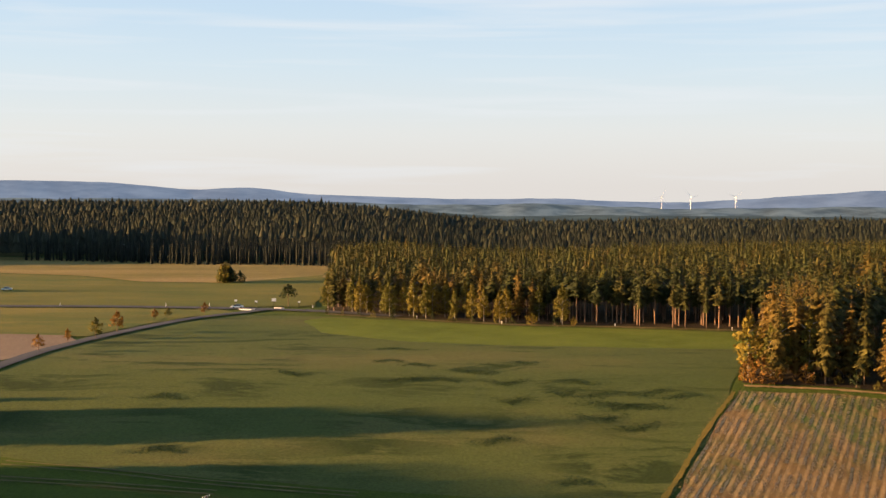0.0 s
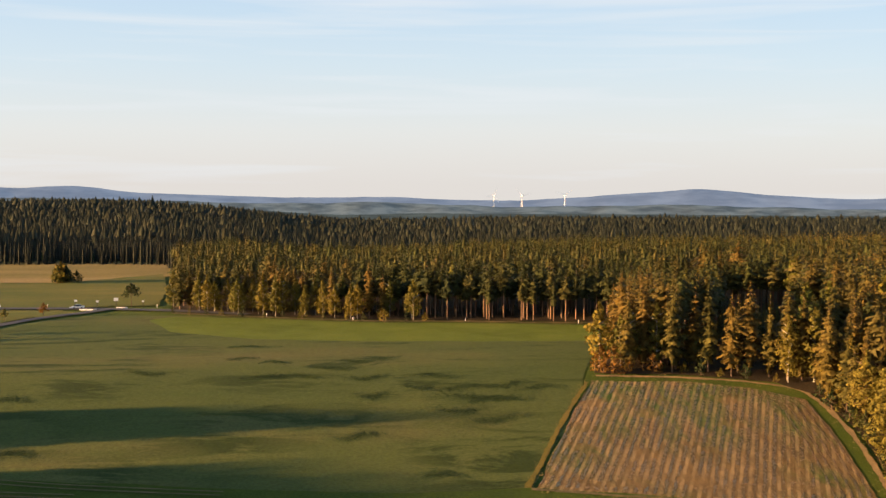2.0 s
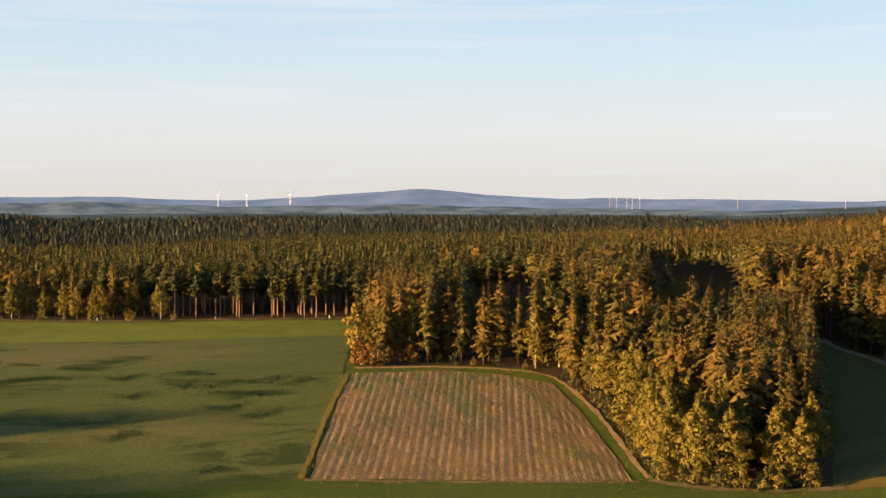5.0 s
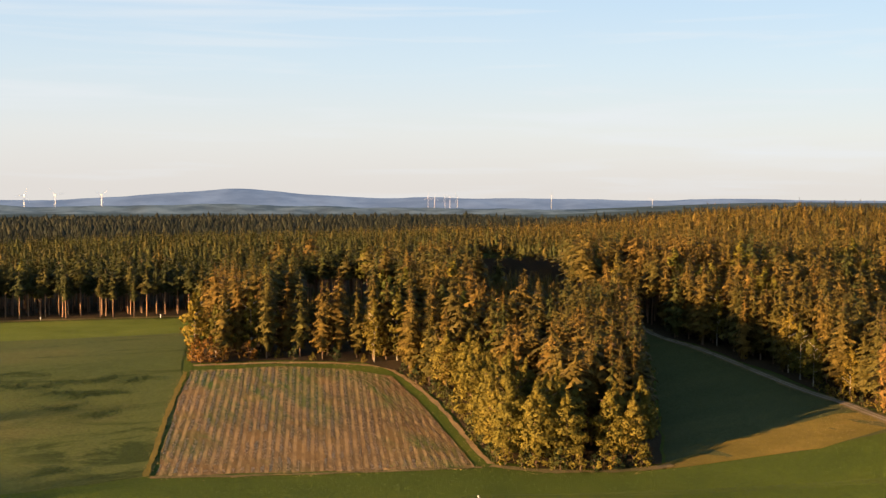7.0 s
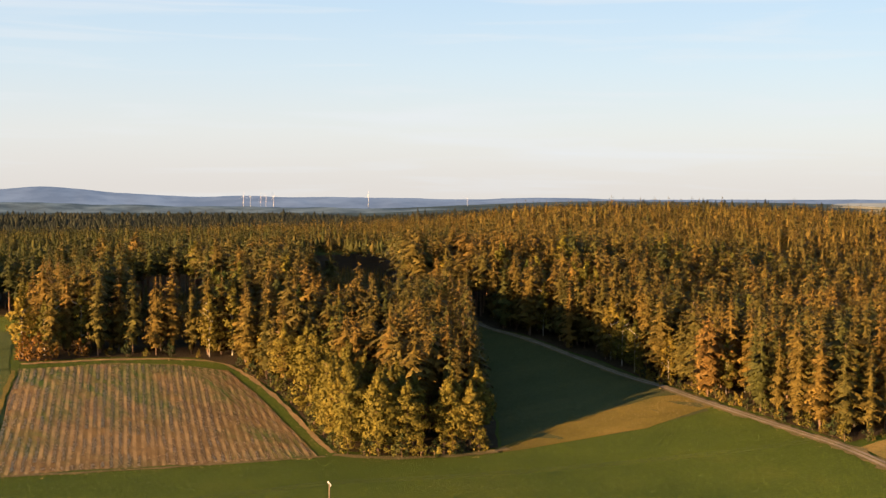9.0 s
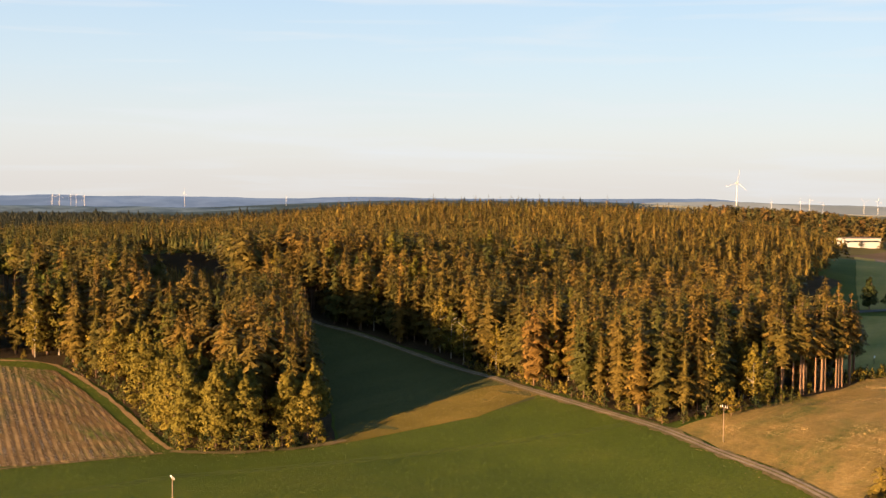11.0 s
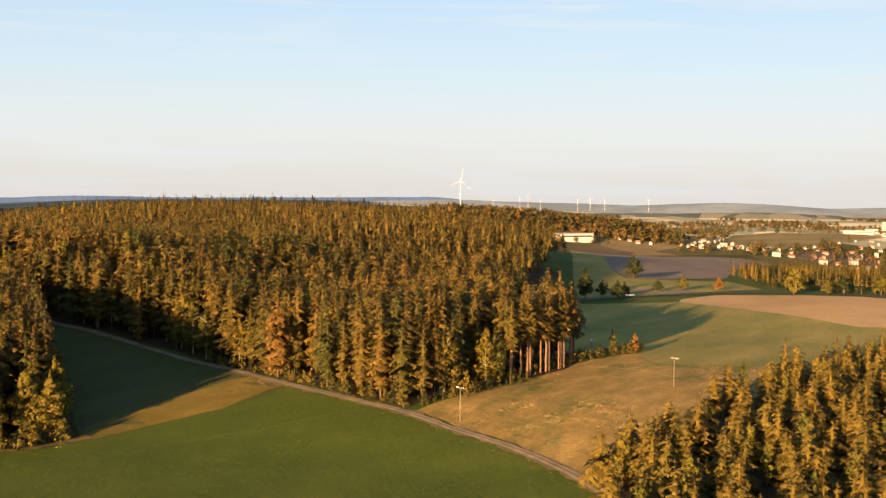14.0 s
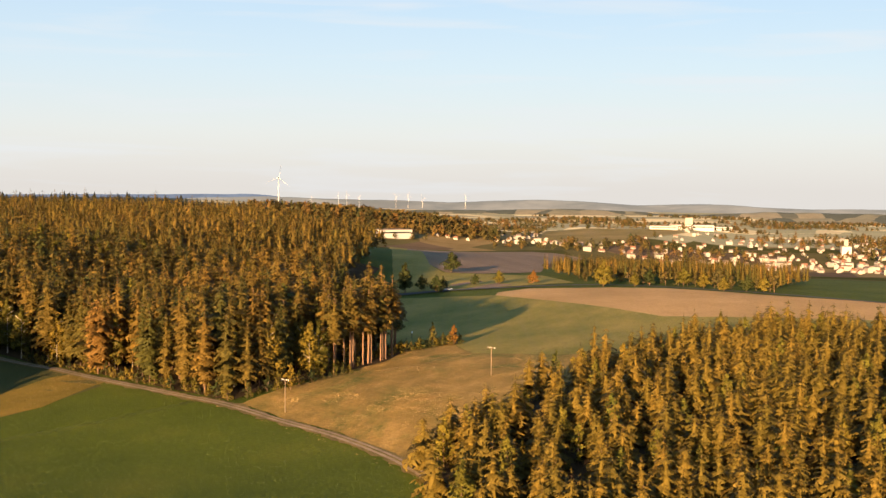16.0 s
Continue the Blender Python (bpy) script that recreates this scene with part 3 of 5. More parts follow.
def stand(name, label, models, xs, ys, heights, widths, materials, category="forest", tints=None):
    """Many trees joined: each takes one of the models (points, triangles, material numbers, normals)."""
    V, F, I, T, N = [], [], [], [], []
    off, pick = 0, rng.integers(len(models), size=len(xs))
    if tints is None:
        tints = np.array([noise.noise((x * 0.03, y * 0.03, 7.7)) for x, y in zip(xs, ys)]) * 0.55 + rng.normal(0.48, 0.2, len(xs))
    for m, (v, f, idx, nor) in enumerate(models):
        sel = np.where(pick == m)[0]
        if not len(sel):
            continue
        a = rng.uniform(0, 6.283, len(sel))
        c, s = np.cos(a)[:, None], np.sin(a)[:, None]
        h, w = heights[sel][:, None], (heights[sel] * widths[sel])[:, None]
        lx, ly = rng.normal(0, 0.012, (2, len(sel)))
        px = (v[None, :, 0] * c - v[None, :, 1] * s) * w + v[None, :, 2] * h * lx[:, None] + xs[sel][:, None]
        py = (v[None, :, 0] * s + v[None, :, 1] * c) * w + v[None, :, 2] * h * ly[:, None] + ys[sel][:, None]
        pz = v[None, :, 2] * h + ground(xs[sel], ys[sel])[:, None]
        V.append(np.stack([px, py, pz], -1).reshape(-1, 3))
        N.append(np.stack([nor[None, :, 0] * c - nor[None, :, 1] * s, nor[None, :, 0] * s + nor[None, :, 1] * c, np.repeat(nor[None, :, 2], len(sel), 0)], -1).reshape(-1, 3))
        F.append((f[None] + (np.arange(len(sel)) * len(v))[:, None, None] + off).reshape(-1, 3))
        I.append(np.tile(idx, len(sel)))
        T.append(np.repeat(tints[sel].clip(0, 1), len(v)))
        off += len(sel) * len(v)
    me = mesh_of(name, np.concatenate(V), np.concatenate(F), materials, np.concatenate(I), normals=np.concatenate(N))
    me.attributes.new("tint", "FLOAT", "POINT").data.foreach_set("value", np.concatenate(T).astype(np.float32))
    return tagged(new(name, me), label, category, kind="stuff")


def joined(*pieces):
    """Points, triangles, material numbers and normals of several pieces in one."""
    V, F, I, N, o = [], [], [], [], 0
    for piece, m in pieces:
        v, f = piece[:2]
        V.append(v); F.append(f + o); I.append(np.full(len(f), m)); o += len(v)
        N.append(piece[2] if len(piece) > 2 else unit(v * (1, 1, 0)))
    return np.concatenate(V), np.concatenate(F), np.concatenate(I), np.concatenate(N)


def tree_thing(name, label, crown, trunk, crown_mat, trunk_mat, height, width=1.0, category="tree", group=""):
    """One tree of its own, at the origin: trunk and crown under an empty."""
    base = tagged(new(name), label, category, group)
    k = np.array((height * width, height * width, height))
    part("trunk", mesh_of("trunk", trunk[0] * k, trunk[1], [trunk_mat], smooth=True), None, base)
    part("crown", mesh_of("crown", crown[0] * k, crown[1], [crown_mat], normals=crown[2]), None, base)
    return base


def place(x, y, turn=0.0, size=1.0, wide=1.0, sink=0.0):
    return Matrix.LocRotScale((x, y, float(ground(x, y)) - sink), Euler((0, 0, turn)), (size * wide, size * wide, size))


def plant(sources, poses):
    """Sets one of the trees at each pose; the sources themselves take the last ones."""
    for k, m in enumerate(poses[:-len(sources)]):
        copy_thing(sources[k % len(sources)], m)
    for ob, m in zip(sources, poses[-len(sources):]):
        ob.matrix_basis = m


def scatter(poly, spacing, jitter=0.42):
    xs, ys = [p[0] for p in poly], [p[1] for p in poly]
    gx, gy = np.meshgrid(np.arange(min(xs), max(xs), spacing), np.arange(min(ys), max(ys), spacing * 0.88))
    gx = gx + (np.arange(gx.shape[0]) % 2)[:, None] * spacing / 2
    gx, gy = gx.ravel(), gy.ravel()
    gx = gx + rng.uniform(-jitter, jitter, len(gx)) * spacing
    gy = gy + rng.uniform(-jitter, jitter, len(gy)) * spacing
    k = inside(gx, gy, poly)
    return gx[k], gy[k]


def along(line, step, off):
    out = []
    for q in spline(line, step):
        out.append((q.x + rng.uniform(-off, off), q.y + rng.uniform(-off, off)))
    return out


# the woods' outlines
WOOD_FRONT_N = [(-38, 417), (-13, 404), (24, 387), (60, 380), (104, 369)]
WOOD_FRONT_M = [(104, 369), (104, 350), (90, 315), (73, 279), (95, 276), (115, 268), (121, 258), (118, 229), (107, 193), (112, 184), (122, 178), (134, 175)]
WOOD_MEADOW = [(134, 175), (153, 197), (174, 224), (201, 262), (209, 247), (210.5, 216), (200.5, 178), (188, 143.5), (182.5, 124)]
WOOD_FRONT_E = [(182.5, 124), (203, 120.5), (225, 116), (246, 113.5), (270, 117)]
WOOD_BACK = [(300, 160), (420, 208), (600, 262), (660, 330), (760, 490), (920, 680), (1150, 1000), (1400, 2300), (-1000, 2300), (-470, 900),
             (-286, 784), (-222, 753), (-157, 707), (-107, 701), (-62, 686), (-46, 553), (-40, 440)]
WOOD = WOOD_FRONT_N + WOOD_FRONT_M[1:] + WOOD_MEADOW[1:] + WOOD_FRONT_E[1:] + WOOD_BACK
YOUNG = [(112.5, 39), (125, 55.5), (148, 65.5), (180, 63.5), (228, 60), (312, 44), (348, 10), (340, -20), (250, -24), (104, -24), (101, 0)]
GLADES = [[(109, 300), (129, 292), (146, 322), (164, 360), (147, 376), (126, 336)], [(176, 308), (178, 290), (192, 284), (226, 332), (264, 388), (266, 432), (238, 438), (192, 346)]]
THICKETS = [([(96, 284), (122, 274), (150, 296), (148, 312), (136, 303), (112, 312), (104, 306)], 9.0, 13.0), ([(150, 262), (190, 262), (204, 284), (196, 290), (168, 296), (156, 290)], 11.0, 15.0)]


fm_far = [joined((far_spruce_arrays(2, 4, 30 + s), 0)) for s in (4, 5, 6)]


def woods():
    near, mid = [], []
    gx, gy = scatter(WOOD, 5.1, 0.6)
    # closer ranks along the eastern side of the tongue
    sx, sy = scatter([(140, 186), (158, 206), (178, 231), (196, 256), (180, 258), (158, 238), (138, 214), (130, 196)], 3.4, 0.5)
    gx, gy = np.concatenate([gx, sx]), np.concatenate([gy, sy])
    d = np.hypot(gx + 20, gy)
    keep = d < 440
    for g in GLADES:
        keep &= ~inside(gx, gy, g)
    gx, gy, d = gx[keep], gy[keep], d[keep]
    line = WOOD_FRONT_N + WOOD_FRONT_M[1:] + WOOD_MEADOW[1:] + WOOD_FRONT_E[1:]
    e = edge_distance(gx, gy, line)
    k = (e > 1.2) & (edge_distance(gx, gy, WOOD_MEADOW[:4]) > 3.8) & (np.hypot(gx - 198.0, gy - 171.5) > 5.0)
    gx, gy, d, e = gx[k], gy[k], d[k], e[k]
    swell = np.array([noise.noise((x * 0.025, y * 0.025, 2.2)) for x, y in zip(gx, gy)])
    h = 21.0 + 1.5 * S(gx, 170, 260) + 3.0 * swell + rng.normal(0, 1.7, len(gx)) - 4.0 * (e < 4) * rng.random(len(gx)) - 4.5 * (1 - S(gx, 20, 90)) - 3.5 * (1 - S(edge_distance(gx, gy, WOOD_FRONT_N), 20, 70)) * S(gx, 20, 90)
    h = h + (1.5 - 1.5 * S(gy, 205, 238) - 2.5 * S(gy, 230, 258)) * (edge_distance(gx, gy, WOOD_MEADOW[:4]) < 26) * (gx < 205)
    # lower, younger trees in the tongue of wood by the stubble field
    for poly, low, high in THICKETS:
        h = np.where(inside(gx, gy, poly), rng.uniform(low, high, len(gx)), h)
    north = edge_distance(gx, gy, WOOD_FRONT_N)
    front = edge_distance(gx, gy, WOOD_FRONT_M[3:7])
    asp = edge_distance(gx, gy, WOOD_FRONT_M[7:]) < 13
    east = edge_distance(gx, gy, WOOD_FRONT_E) < 13
    lane = edge_distance(gx, gy, WOOD_MEADOW[-4:])
    u = rng.random(len(gx))
    leafy = ((north < 12) & (u < np.where(gx < 45, 0.72, 0.1))) | ((front < 9) & (u < 0.32)) | ((lane < 6) & (u < 0.35)) | (u < 0.05) | (inside(gx, gy, [(200, 240), (232, 236), (250, 262), (222, 275)]) & (u < 0.3)) | (inside(gx, gy, [(285, 255), (325, 250), (340, 280), (300, 285)]) & (u < 0.3)) | (east & (gx < 222) & (u < 0.4))
    leafy &= ~asp
    order = np.argsort(np.where(leafy | asp, 1e9, e))
    single = np.zeros(len(gx), bool)
    single[order[:290]] = True
    single &= ~(leafy | asp)
    # spruces of their own along the edges
    kinds = []
    for s in range(4):
        kinds.append(tree_thing("spruce", "tall dark green spruce with drooping boughs at the wood's edge",
                                spruce_arrays(25, 9, 3, 20 + s, 0.08 + 0.05 * (s % 2), 0.12 + 0.008 * s, 0.1, 0.6), trunk_arrays(0.011, 0.9),
                                M["spruce_own"], M["bark"], 1.0, group="spruces along the wood's edge"))
    bare = [tree_thing("spruce", "tall spruce with a long bare trunk below its crown",
                       spruce_arrays(15, 9, 3, 40 + s, 0.4 + 0.08 * (s % 2), 0.125, 0, 0.7), trunk_arrays(0.013, 0.92),
                       M["spruce_shaded"] if s < 2 else M["spruce_own"], M["pine_bark"], 1.0, group="spruces along the wood's edge") for s in range(4)]
    tall = ((north < 12) & (gx > 40)) | (east & (gx > 222) & (e < 6) & (rng.random(len(gx)) < 0.9))
    # more bare-trunked spruces where the wood's southern corner opens
    extra = [place(x, y, rng.uniform(0, 6.28), rng.uniform(20, 24), rng.uniform(0.8, 1.0)) for x, y in along([(226, 118.5), (244, 116), (264, 118)], 2.8, 1.3)]
    for group, src, grow in ((np.where(single & ~tall)[0], kinds, 1.0), (np.where(single & tall & (gy > 250))[0], bare[:2], 1.12), (np.where(single & tall & (gy < 250))[0], bare[2:], 1.12)):
        plant(src, [place(gx[i], gy[i], rng.uniform(0, 6.28), h[i] * grow, rng.uniform(0.85, 1.2)) for i in group] + (extra if src == bare[2:] else []))
    # birches of their own
    bs = [tree_thing("birch", "slender birch with yellowing leaves and a white trunk",
                     leafy_arrays(1500, 60 + s, 0.08, 0.17 + 0.02 * s, 13, 0.018), limb_arrays(60 + s, 0.25, 0.85, 0.011), M["birch_own"], M["white_bark"],
                     1.0, group="birches among the spruces") for s in range(3)]
    lf = np.where(leafy & (e < 14))[0]
    plant(bs, [place(gx[i], gy[i], rng.uniform(0, 6.28), (rng.uniform(10.5, 15) if north[i] < 14 else min(h[i], 22) * rng.uniform(0.66, 0.9)), rng.uniform(0.9, 1.25)) for i in lf])
    # aspens at the southern tip
    aps = [tree_thing("aspen", "leafy yellow-green aspen with a pale trunk",
                      leafy_arrays(2600, 80 + s, 0.1, 0.24, 16, 0.018), limb_arrays(80 + s, 0.18, 0.85, 0.012), M["aspen"], M["bark"],
                      1.0, group="aspens at the tip of the wood") for s in range(3)]
    ai = np.where(asp & (rng.random(len(gx)) < 0.85))[0]
    plant(aps, [place(gx[i], gy[i], rng.uniform(0, 6.28), rng.uniform(14, 18.5), rng.uniform(0.9, 1.15)) for i in ai])
    rest = ~single & ~asp & ~(leafy & (e < 14))
    inner = rest & ~leafy
    fine = [joined((spruce_arrays(12, 9, 2, s, 0.42, 0.13 + 0.014 * s, 0, 0.6), 0), (trunk_arrays(0.011, 0.8, 4), 1)) for s in (1, 2, 3)]
    rough = [joined((spruce_arrays(10, 9, 2, s, 0.52, 0.085 + 0.013 * s, 0, 0.7), 0), (trunk_arrays(0.011, 0.7, 3), 1)) for s in (4, 5, 6)]
    a, b = inner & (e < 32), inner & (e >= 32)
    # Tint lowered along the northern front for its shade, and again farther north.
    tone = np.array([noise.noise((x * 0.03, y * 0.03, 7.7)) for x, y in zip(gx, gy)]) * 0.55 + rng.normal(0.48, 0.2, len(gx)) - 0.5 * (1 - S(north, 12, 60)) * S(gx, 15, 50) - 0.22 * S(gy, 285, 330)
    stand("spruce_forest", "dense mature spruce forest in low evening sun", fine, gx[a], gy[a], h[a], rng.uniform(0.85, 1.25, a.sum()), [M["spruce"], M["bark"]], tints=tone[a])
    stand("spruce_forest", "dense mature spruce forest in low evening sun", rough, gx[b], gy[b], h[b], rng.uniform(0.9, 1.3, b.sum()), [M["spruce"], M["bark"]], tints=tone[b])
    c = rest & leafy
    lm = [joined((leafy_arrays(300, 90 + s, 0.4, 0.16, 8, 0.03), 0), (trunk_arrays(0.011, 0.8, 4), 1)) for s in (1, 2)]
    stand("broadleaf_trees", "scattered yellowing broadleaf trees among spruces", lm, gx[c], gy[c], h[c] * 0.9, rng.uniform(0.9, 1.3, c.sum()), [M["birch"], M["bark"]])
    # the forest further off, coarser
    gx, gy = scatter(WOOD, 6.0, 0.5)
    d = np.hypot(gx + 20, gy)
    keep = (d >= 440) & (d < 820)
    for g in GLADES:
        keep &= ~inside(gx, gy, g)
    gx, gy = gx[keep], gy[keep]
    mm = [joined((spruce_arrays(5, 5, False, s, 0.62, 0.165, 0, 0.8), 0)) for s in (7, 8, 9)]
    mw = [joined((spruce_arrays(8, 6, False, s, 0.03, 0.14, 0, 0.8), 0)) for s in (11, 12, 13)]
    hh = rng.normal(21.0, 2.0, len(gx)) - 5.5 * (1 - S(gx, 20, 200))
    nw = gx < -58 + 0.12 * (gy - 600)
    # knee-high and head-high young growth in the glades
    for g in GLADES:
        ux, uy = scatter(g, 3.4, 0.5)
        stand("young_growth", "dark young spruces filling a shaded forest glade", mw, ux, uy, rng.uniform(4, 8.5, len(ux)), rng.uniform(1.5, 2.2, len(ux)), [M["spruce"]])
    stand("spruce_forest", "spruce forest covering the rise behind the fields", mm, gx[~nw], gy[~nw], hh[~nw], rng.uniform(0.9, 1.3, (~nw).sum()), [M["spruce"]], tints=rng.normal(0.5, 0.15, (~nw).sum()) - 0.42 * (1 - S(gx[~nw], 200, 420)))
    stand("spruce_forest", "wall of spruces beyond the fallow field, coloured dark for shade", mw, gx[nw], gy[nw], hh[nw], rng.uniform(0.8, 1.1, nw.sum()), [M["far_spruce_shaded"]])
    fm = [joined((far_spruce_arrays(2, 5, s), 0)) for s in (1, 2, 3)]
    for low, high, gap, size in ((820, 1080, 8.4, 1.2), (1080, 1500, 11.0, 1.7)):
        gx, gy = scatter(WOOD, gap, 0.5)
        d, az = np.hypot(gx + 20, gy), np.degrees(np.arctan2(gx + 20, gy))
        keep = (d >= low) & (d < high) & (az > -25)
        gx, gy = gx[keep], gy[keep]
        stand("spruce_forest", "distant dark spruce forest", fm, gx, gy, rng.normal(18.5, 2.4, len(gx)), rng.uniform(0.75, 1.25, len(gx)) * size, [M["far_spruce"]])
    # Unseen trees on the added western rise; they only throw shade eastwards.
    gx, gy = scatter([(-520, 700), (-345, 700), (-395, 880), (-560, 880)], 7.5, 0.5)
    stand("spruce_forest", "unseen spruce forest added on a western rise to shade the far wood", fm, gx, gy, rng.normal(24, 2, len(gx)), rng.uniform(1.2, 1.6, len(gx)), [M["far_spruce"]])
    gx, gy = scatter(WOOD, 17.0, 0.5)
    d, az = np.hypot(gx + 20, gy), np.degrees(np.arctan2(gx + 20, gy))
    keep = (d >= 1500) & (az > -25)
    gx, gy = gx[keep], gy[keep]
    fm = [joined((far_spruce_arrays(2, 4, s), 0)) for s in (4, 5, 6)]
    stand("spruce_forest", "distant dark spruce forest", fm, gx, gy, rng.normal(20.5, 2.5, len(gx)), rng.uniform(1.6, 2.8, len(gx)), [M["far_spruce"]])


def young_wood():
    gx, gy = scatter(YOUNG, 5.6, 0.75)
    h = rng.normal(10.2, 1.9, len(gx)).clip(5, 14.5) + 4 * S(gx, 290, 340)
    e = edge_distance(gx, gy, YOUNG[:7])
    lf = rng.random(len(gx)) < np.where(e < 5, 0.3, 0.13)
    models = [joined((spruce_arrays(12, 10, 2, 100 + s, 0.14, 0.26 + 0.02 * s, 0, 0.8), 0), (trunk_arrays(0.012, 0.8, 4), 1)) for s in range(4)]
    d = np.hypot(gx + 50, gy + 10)
    near = np.argsort(np.where(lf, 1e9, d))[:220]
    one = np.zeros(len(gx), bool)
    one[near] = True
    s = ~lf & ~one
    stand("young_spruce_plantation", "young spruce plantation glowing in evening sun", models, gx[s], gy[s], h[s], rng.uniform(0.85, 1.2, s.sum()), [M["young"], M["bark"]])
    src = [tree_thing("young_spruce", "young golden-green spruce with layered boughs",
                      spruce_arrays(14, 10, 3, 110 + k, 0.06, 0.26 + 0.03 * k, 0, 0.8), trunk_arrays(0.012, 0.9), M["young_own"], M["bark"], 1.0,
                      group="young spruces in the plantation") for k in range(3)]
    plant(src, [place(gx[i], gy[i], rng.uniform(0, 6.28), h[i], rng.uniform(0.85, 1.2)) for i in near])
    lm = [joined((leafy_arrays(320, 120 + k, 0.12, 0.22, 9, 0.034), 0), (trunk_arrays(0.012, 0.8, 4), 1)) for k in (1, 2)]
    stand("broadleaf_trees", "yellow-green young broadleaf trees among young spruces", lm, gx[lf], gy[lf], h[lf] * 0.85, rng.uniform(0.9, 1.3, lf.sum()), [M["birch"], M["bark"]])


M["young_own"] = leaf_material("young_spruce_single", (0.088, 0.072, 0.012), (0.108, 0.082, 0.014), (0.135, 0.095, 0.016), True, 0.18)
ground_sheet()
field("field_crop", [(-37, 408), (-12, 398), (24, 381), (60, 374), (101, 363), (100, 350), (87, 322), (69, 274), (60, 250), (42, 211), (20, 210), (-60, 225), (-110, 240), (-106, 296), (-104, 320), (-97, 351), (-86, 387), (-66, 411)],
      M["crop"], "olive winter crop with dark green patches")
field("field_strip", [(-36, 405), (-12, 396), (24, 380), (60, 373), (101, 362), (98, 345), (88, 326), (52, 330), (21, 334), (-10, 343), (-34, 362), (-44, 395)], M["lush"], "bright green strip of leafy crop along the wood")
field("field_stubble", [(71, 273), (57, 243), (43, 211), (68, 203), (101, 192), (113, 228), (117, 256), (108, 265), (94, 271)], M["stubble"], "harvested field with pale straw rows")
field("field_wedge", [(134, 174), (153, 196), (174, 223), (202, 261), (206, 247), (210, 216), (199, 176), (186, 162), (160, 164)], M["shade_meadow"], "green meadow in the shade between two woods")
field("field_ochre", [(131, 172), (134, 175), (160, 180), (190, 180), (199, 176), (191, 164), (166, 163)], M["ochre"], "dry ochre grass strip at the meadow's end")
field("field_tan", [(181, 121), (203, 119), (225, 116), (270, 119), (297, 112), (275, 98), (284, 75), (312, 46), (312, 40), (228, 55), (150, 60), (137, 56), (146, 63), (156, 75), (166, 90), (172, 105)], M["tan"], "mown dry tan meadow beside the track")
field("field_green", [(297, 112), (275, 98), (284, 75), (318, 44), (345, 10), (400, -40), (470, -70), (456, 23), (439, 70), (466, 99), (482, 126), (491, 144), (499, 161), (454, 198), (380, 184), (330, 178), (290, 150), (274, 128)], M["green"], "mown green meadow with pale drill lines", ragged=0.5)
field("field_ploughed", [(515, 165), (553, 159), (589, 122), (602, 95), (589, 64), (571, 31), (530, -80), (470, -80), (456, 23), (439, 70), (466, 99), (482, 126), (499, 161)], M["plough"], "bare tan ploughed field", ragged=0.5)
field("field_slope", [(1116, 472), (1118, 453), (644, 250), (612, 229), (652, 216), (714, 196), (624, 152), (533, 183), (478, 204), (555, 238), (800, 340)], M["green"], "green slope between forest and brown field", step=16, ragged=0.5)
field("field_loam", [(1118, 453), (1119, 378), (1178, 334), (1117, 260), (897, 241), (759, 209), (656, 217), (614, 228), (644, 250)], M["loam"], "bare brown field on the slope", step=16, ragged=0.5)
field("field_small", [(565, 210), (600, 205), (574, 174), (526, 181), (525, 192)], M["loam"], "small bare brown field beside the road", ragged=0.5)
field("field_valley", [(1444, 402), (1842, 493), (2067, 480), (2110, 338), (1985, 285), (1592, 300), (1393, 324)], M["fallow"], "pale golden field above the village", step=40, ragged=0)
field("field_fallow", [(-300, 836), (-239, 800), (-169, 752), (-115, 748), (-66, 730), (-57, 667), (-50, 585), (-96, 547), (-137, 553), (-175, 592), (-227, 618), (-420, 720), (-420, 860)], M["fallow"], "dry golden fallow field before dark forest", step=18)
field("field_roadside", [(-420, 440), (-240, 436), (-161, 434), (-119, 433), (-78, 428), (-70, 419), (-84, 404), (-93, 385), (-104, 351), (-112, 352), (-131, 357), (-190, 372), (-420, 380)], M["pasture"], "sunlit olive pasture between two roads", step=18)
field("field_north", [(-420, 450), (-240, 446), (-119, 443), (-76, 438), (-45, 440), (-47, 500), (-52, 560), (-57, 600), (-96, 545), (-137, 550), (-175, 588), (-227, 614), (-420, 712)], M["pasture"], "olive pasture north of the country road", step=18)
field("field_brown", [(-131, 357), (-110, 353), (-101, 337), (-111, 303), (-125, 280), (-190, 300), (-190, 370)], M["loam"], "bare brown field beside the road")
field("forest_floor", WOOD_FRONT_N + WOOD_FRONT_M[1:] + WOOD_MEADOW[1:] + WOOD_FRONT_E[1:] + [(300, 165), (420, 205), (560, 248), (600, 500), (300, 700), (-55, 690), (-44, 553), (-40, 440)],
      M["floor"], "brown needle-covered forest floor", step=18, category="forest floor")
field("forest_floor", YOUNG, M["floor"], "brown needle-covered ground under young spruces", step=18, category="forest floor")
TRACK = [(216, 300), (204, 262), (207, 240), (206, 218), (201, 190), (195, 174), (186, 147), (179, 124), (170, 105), (163, 89), (153, 73), (143, 62), (133, 54), (118, 44), (90, 30), (50, 22)]
ribbon("track", TRACK, 2.0, M["gravel"], "pale gravel farm track along the wood", 0.3, crown=0.0)
ribbon("track_middle", TRACK, 0.55, M["verge"], "grassy middle of the farm track", 0.33, "verge", crown=0.05)
ribbon("track_verge", TRACK, 3.6, M["verge"], "dry grass verge beside the farm track", 0.24, "verge", crown=0.0, rough=0.6)
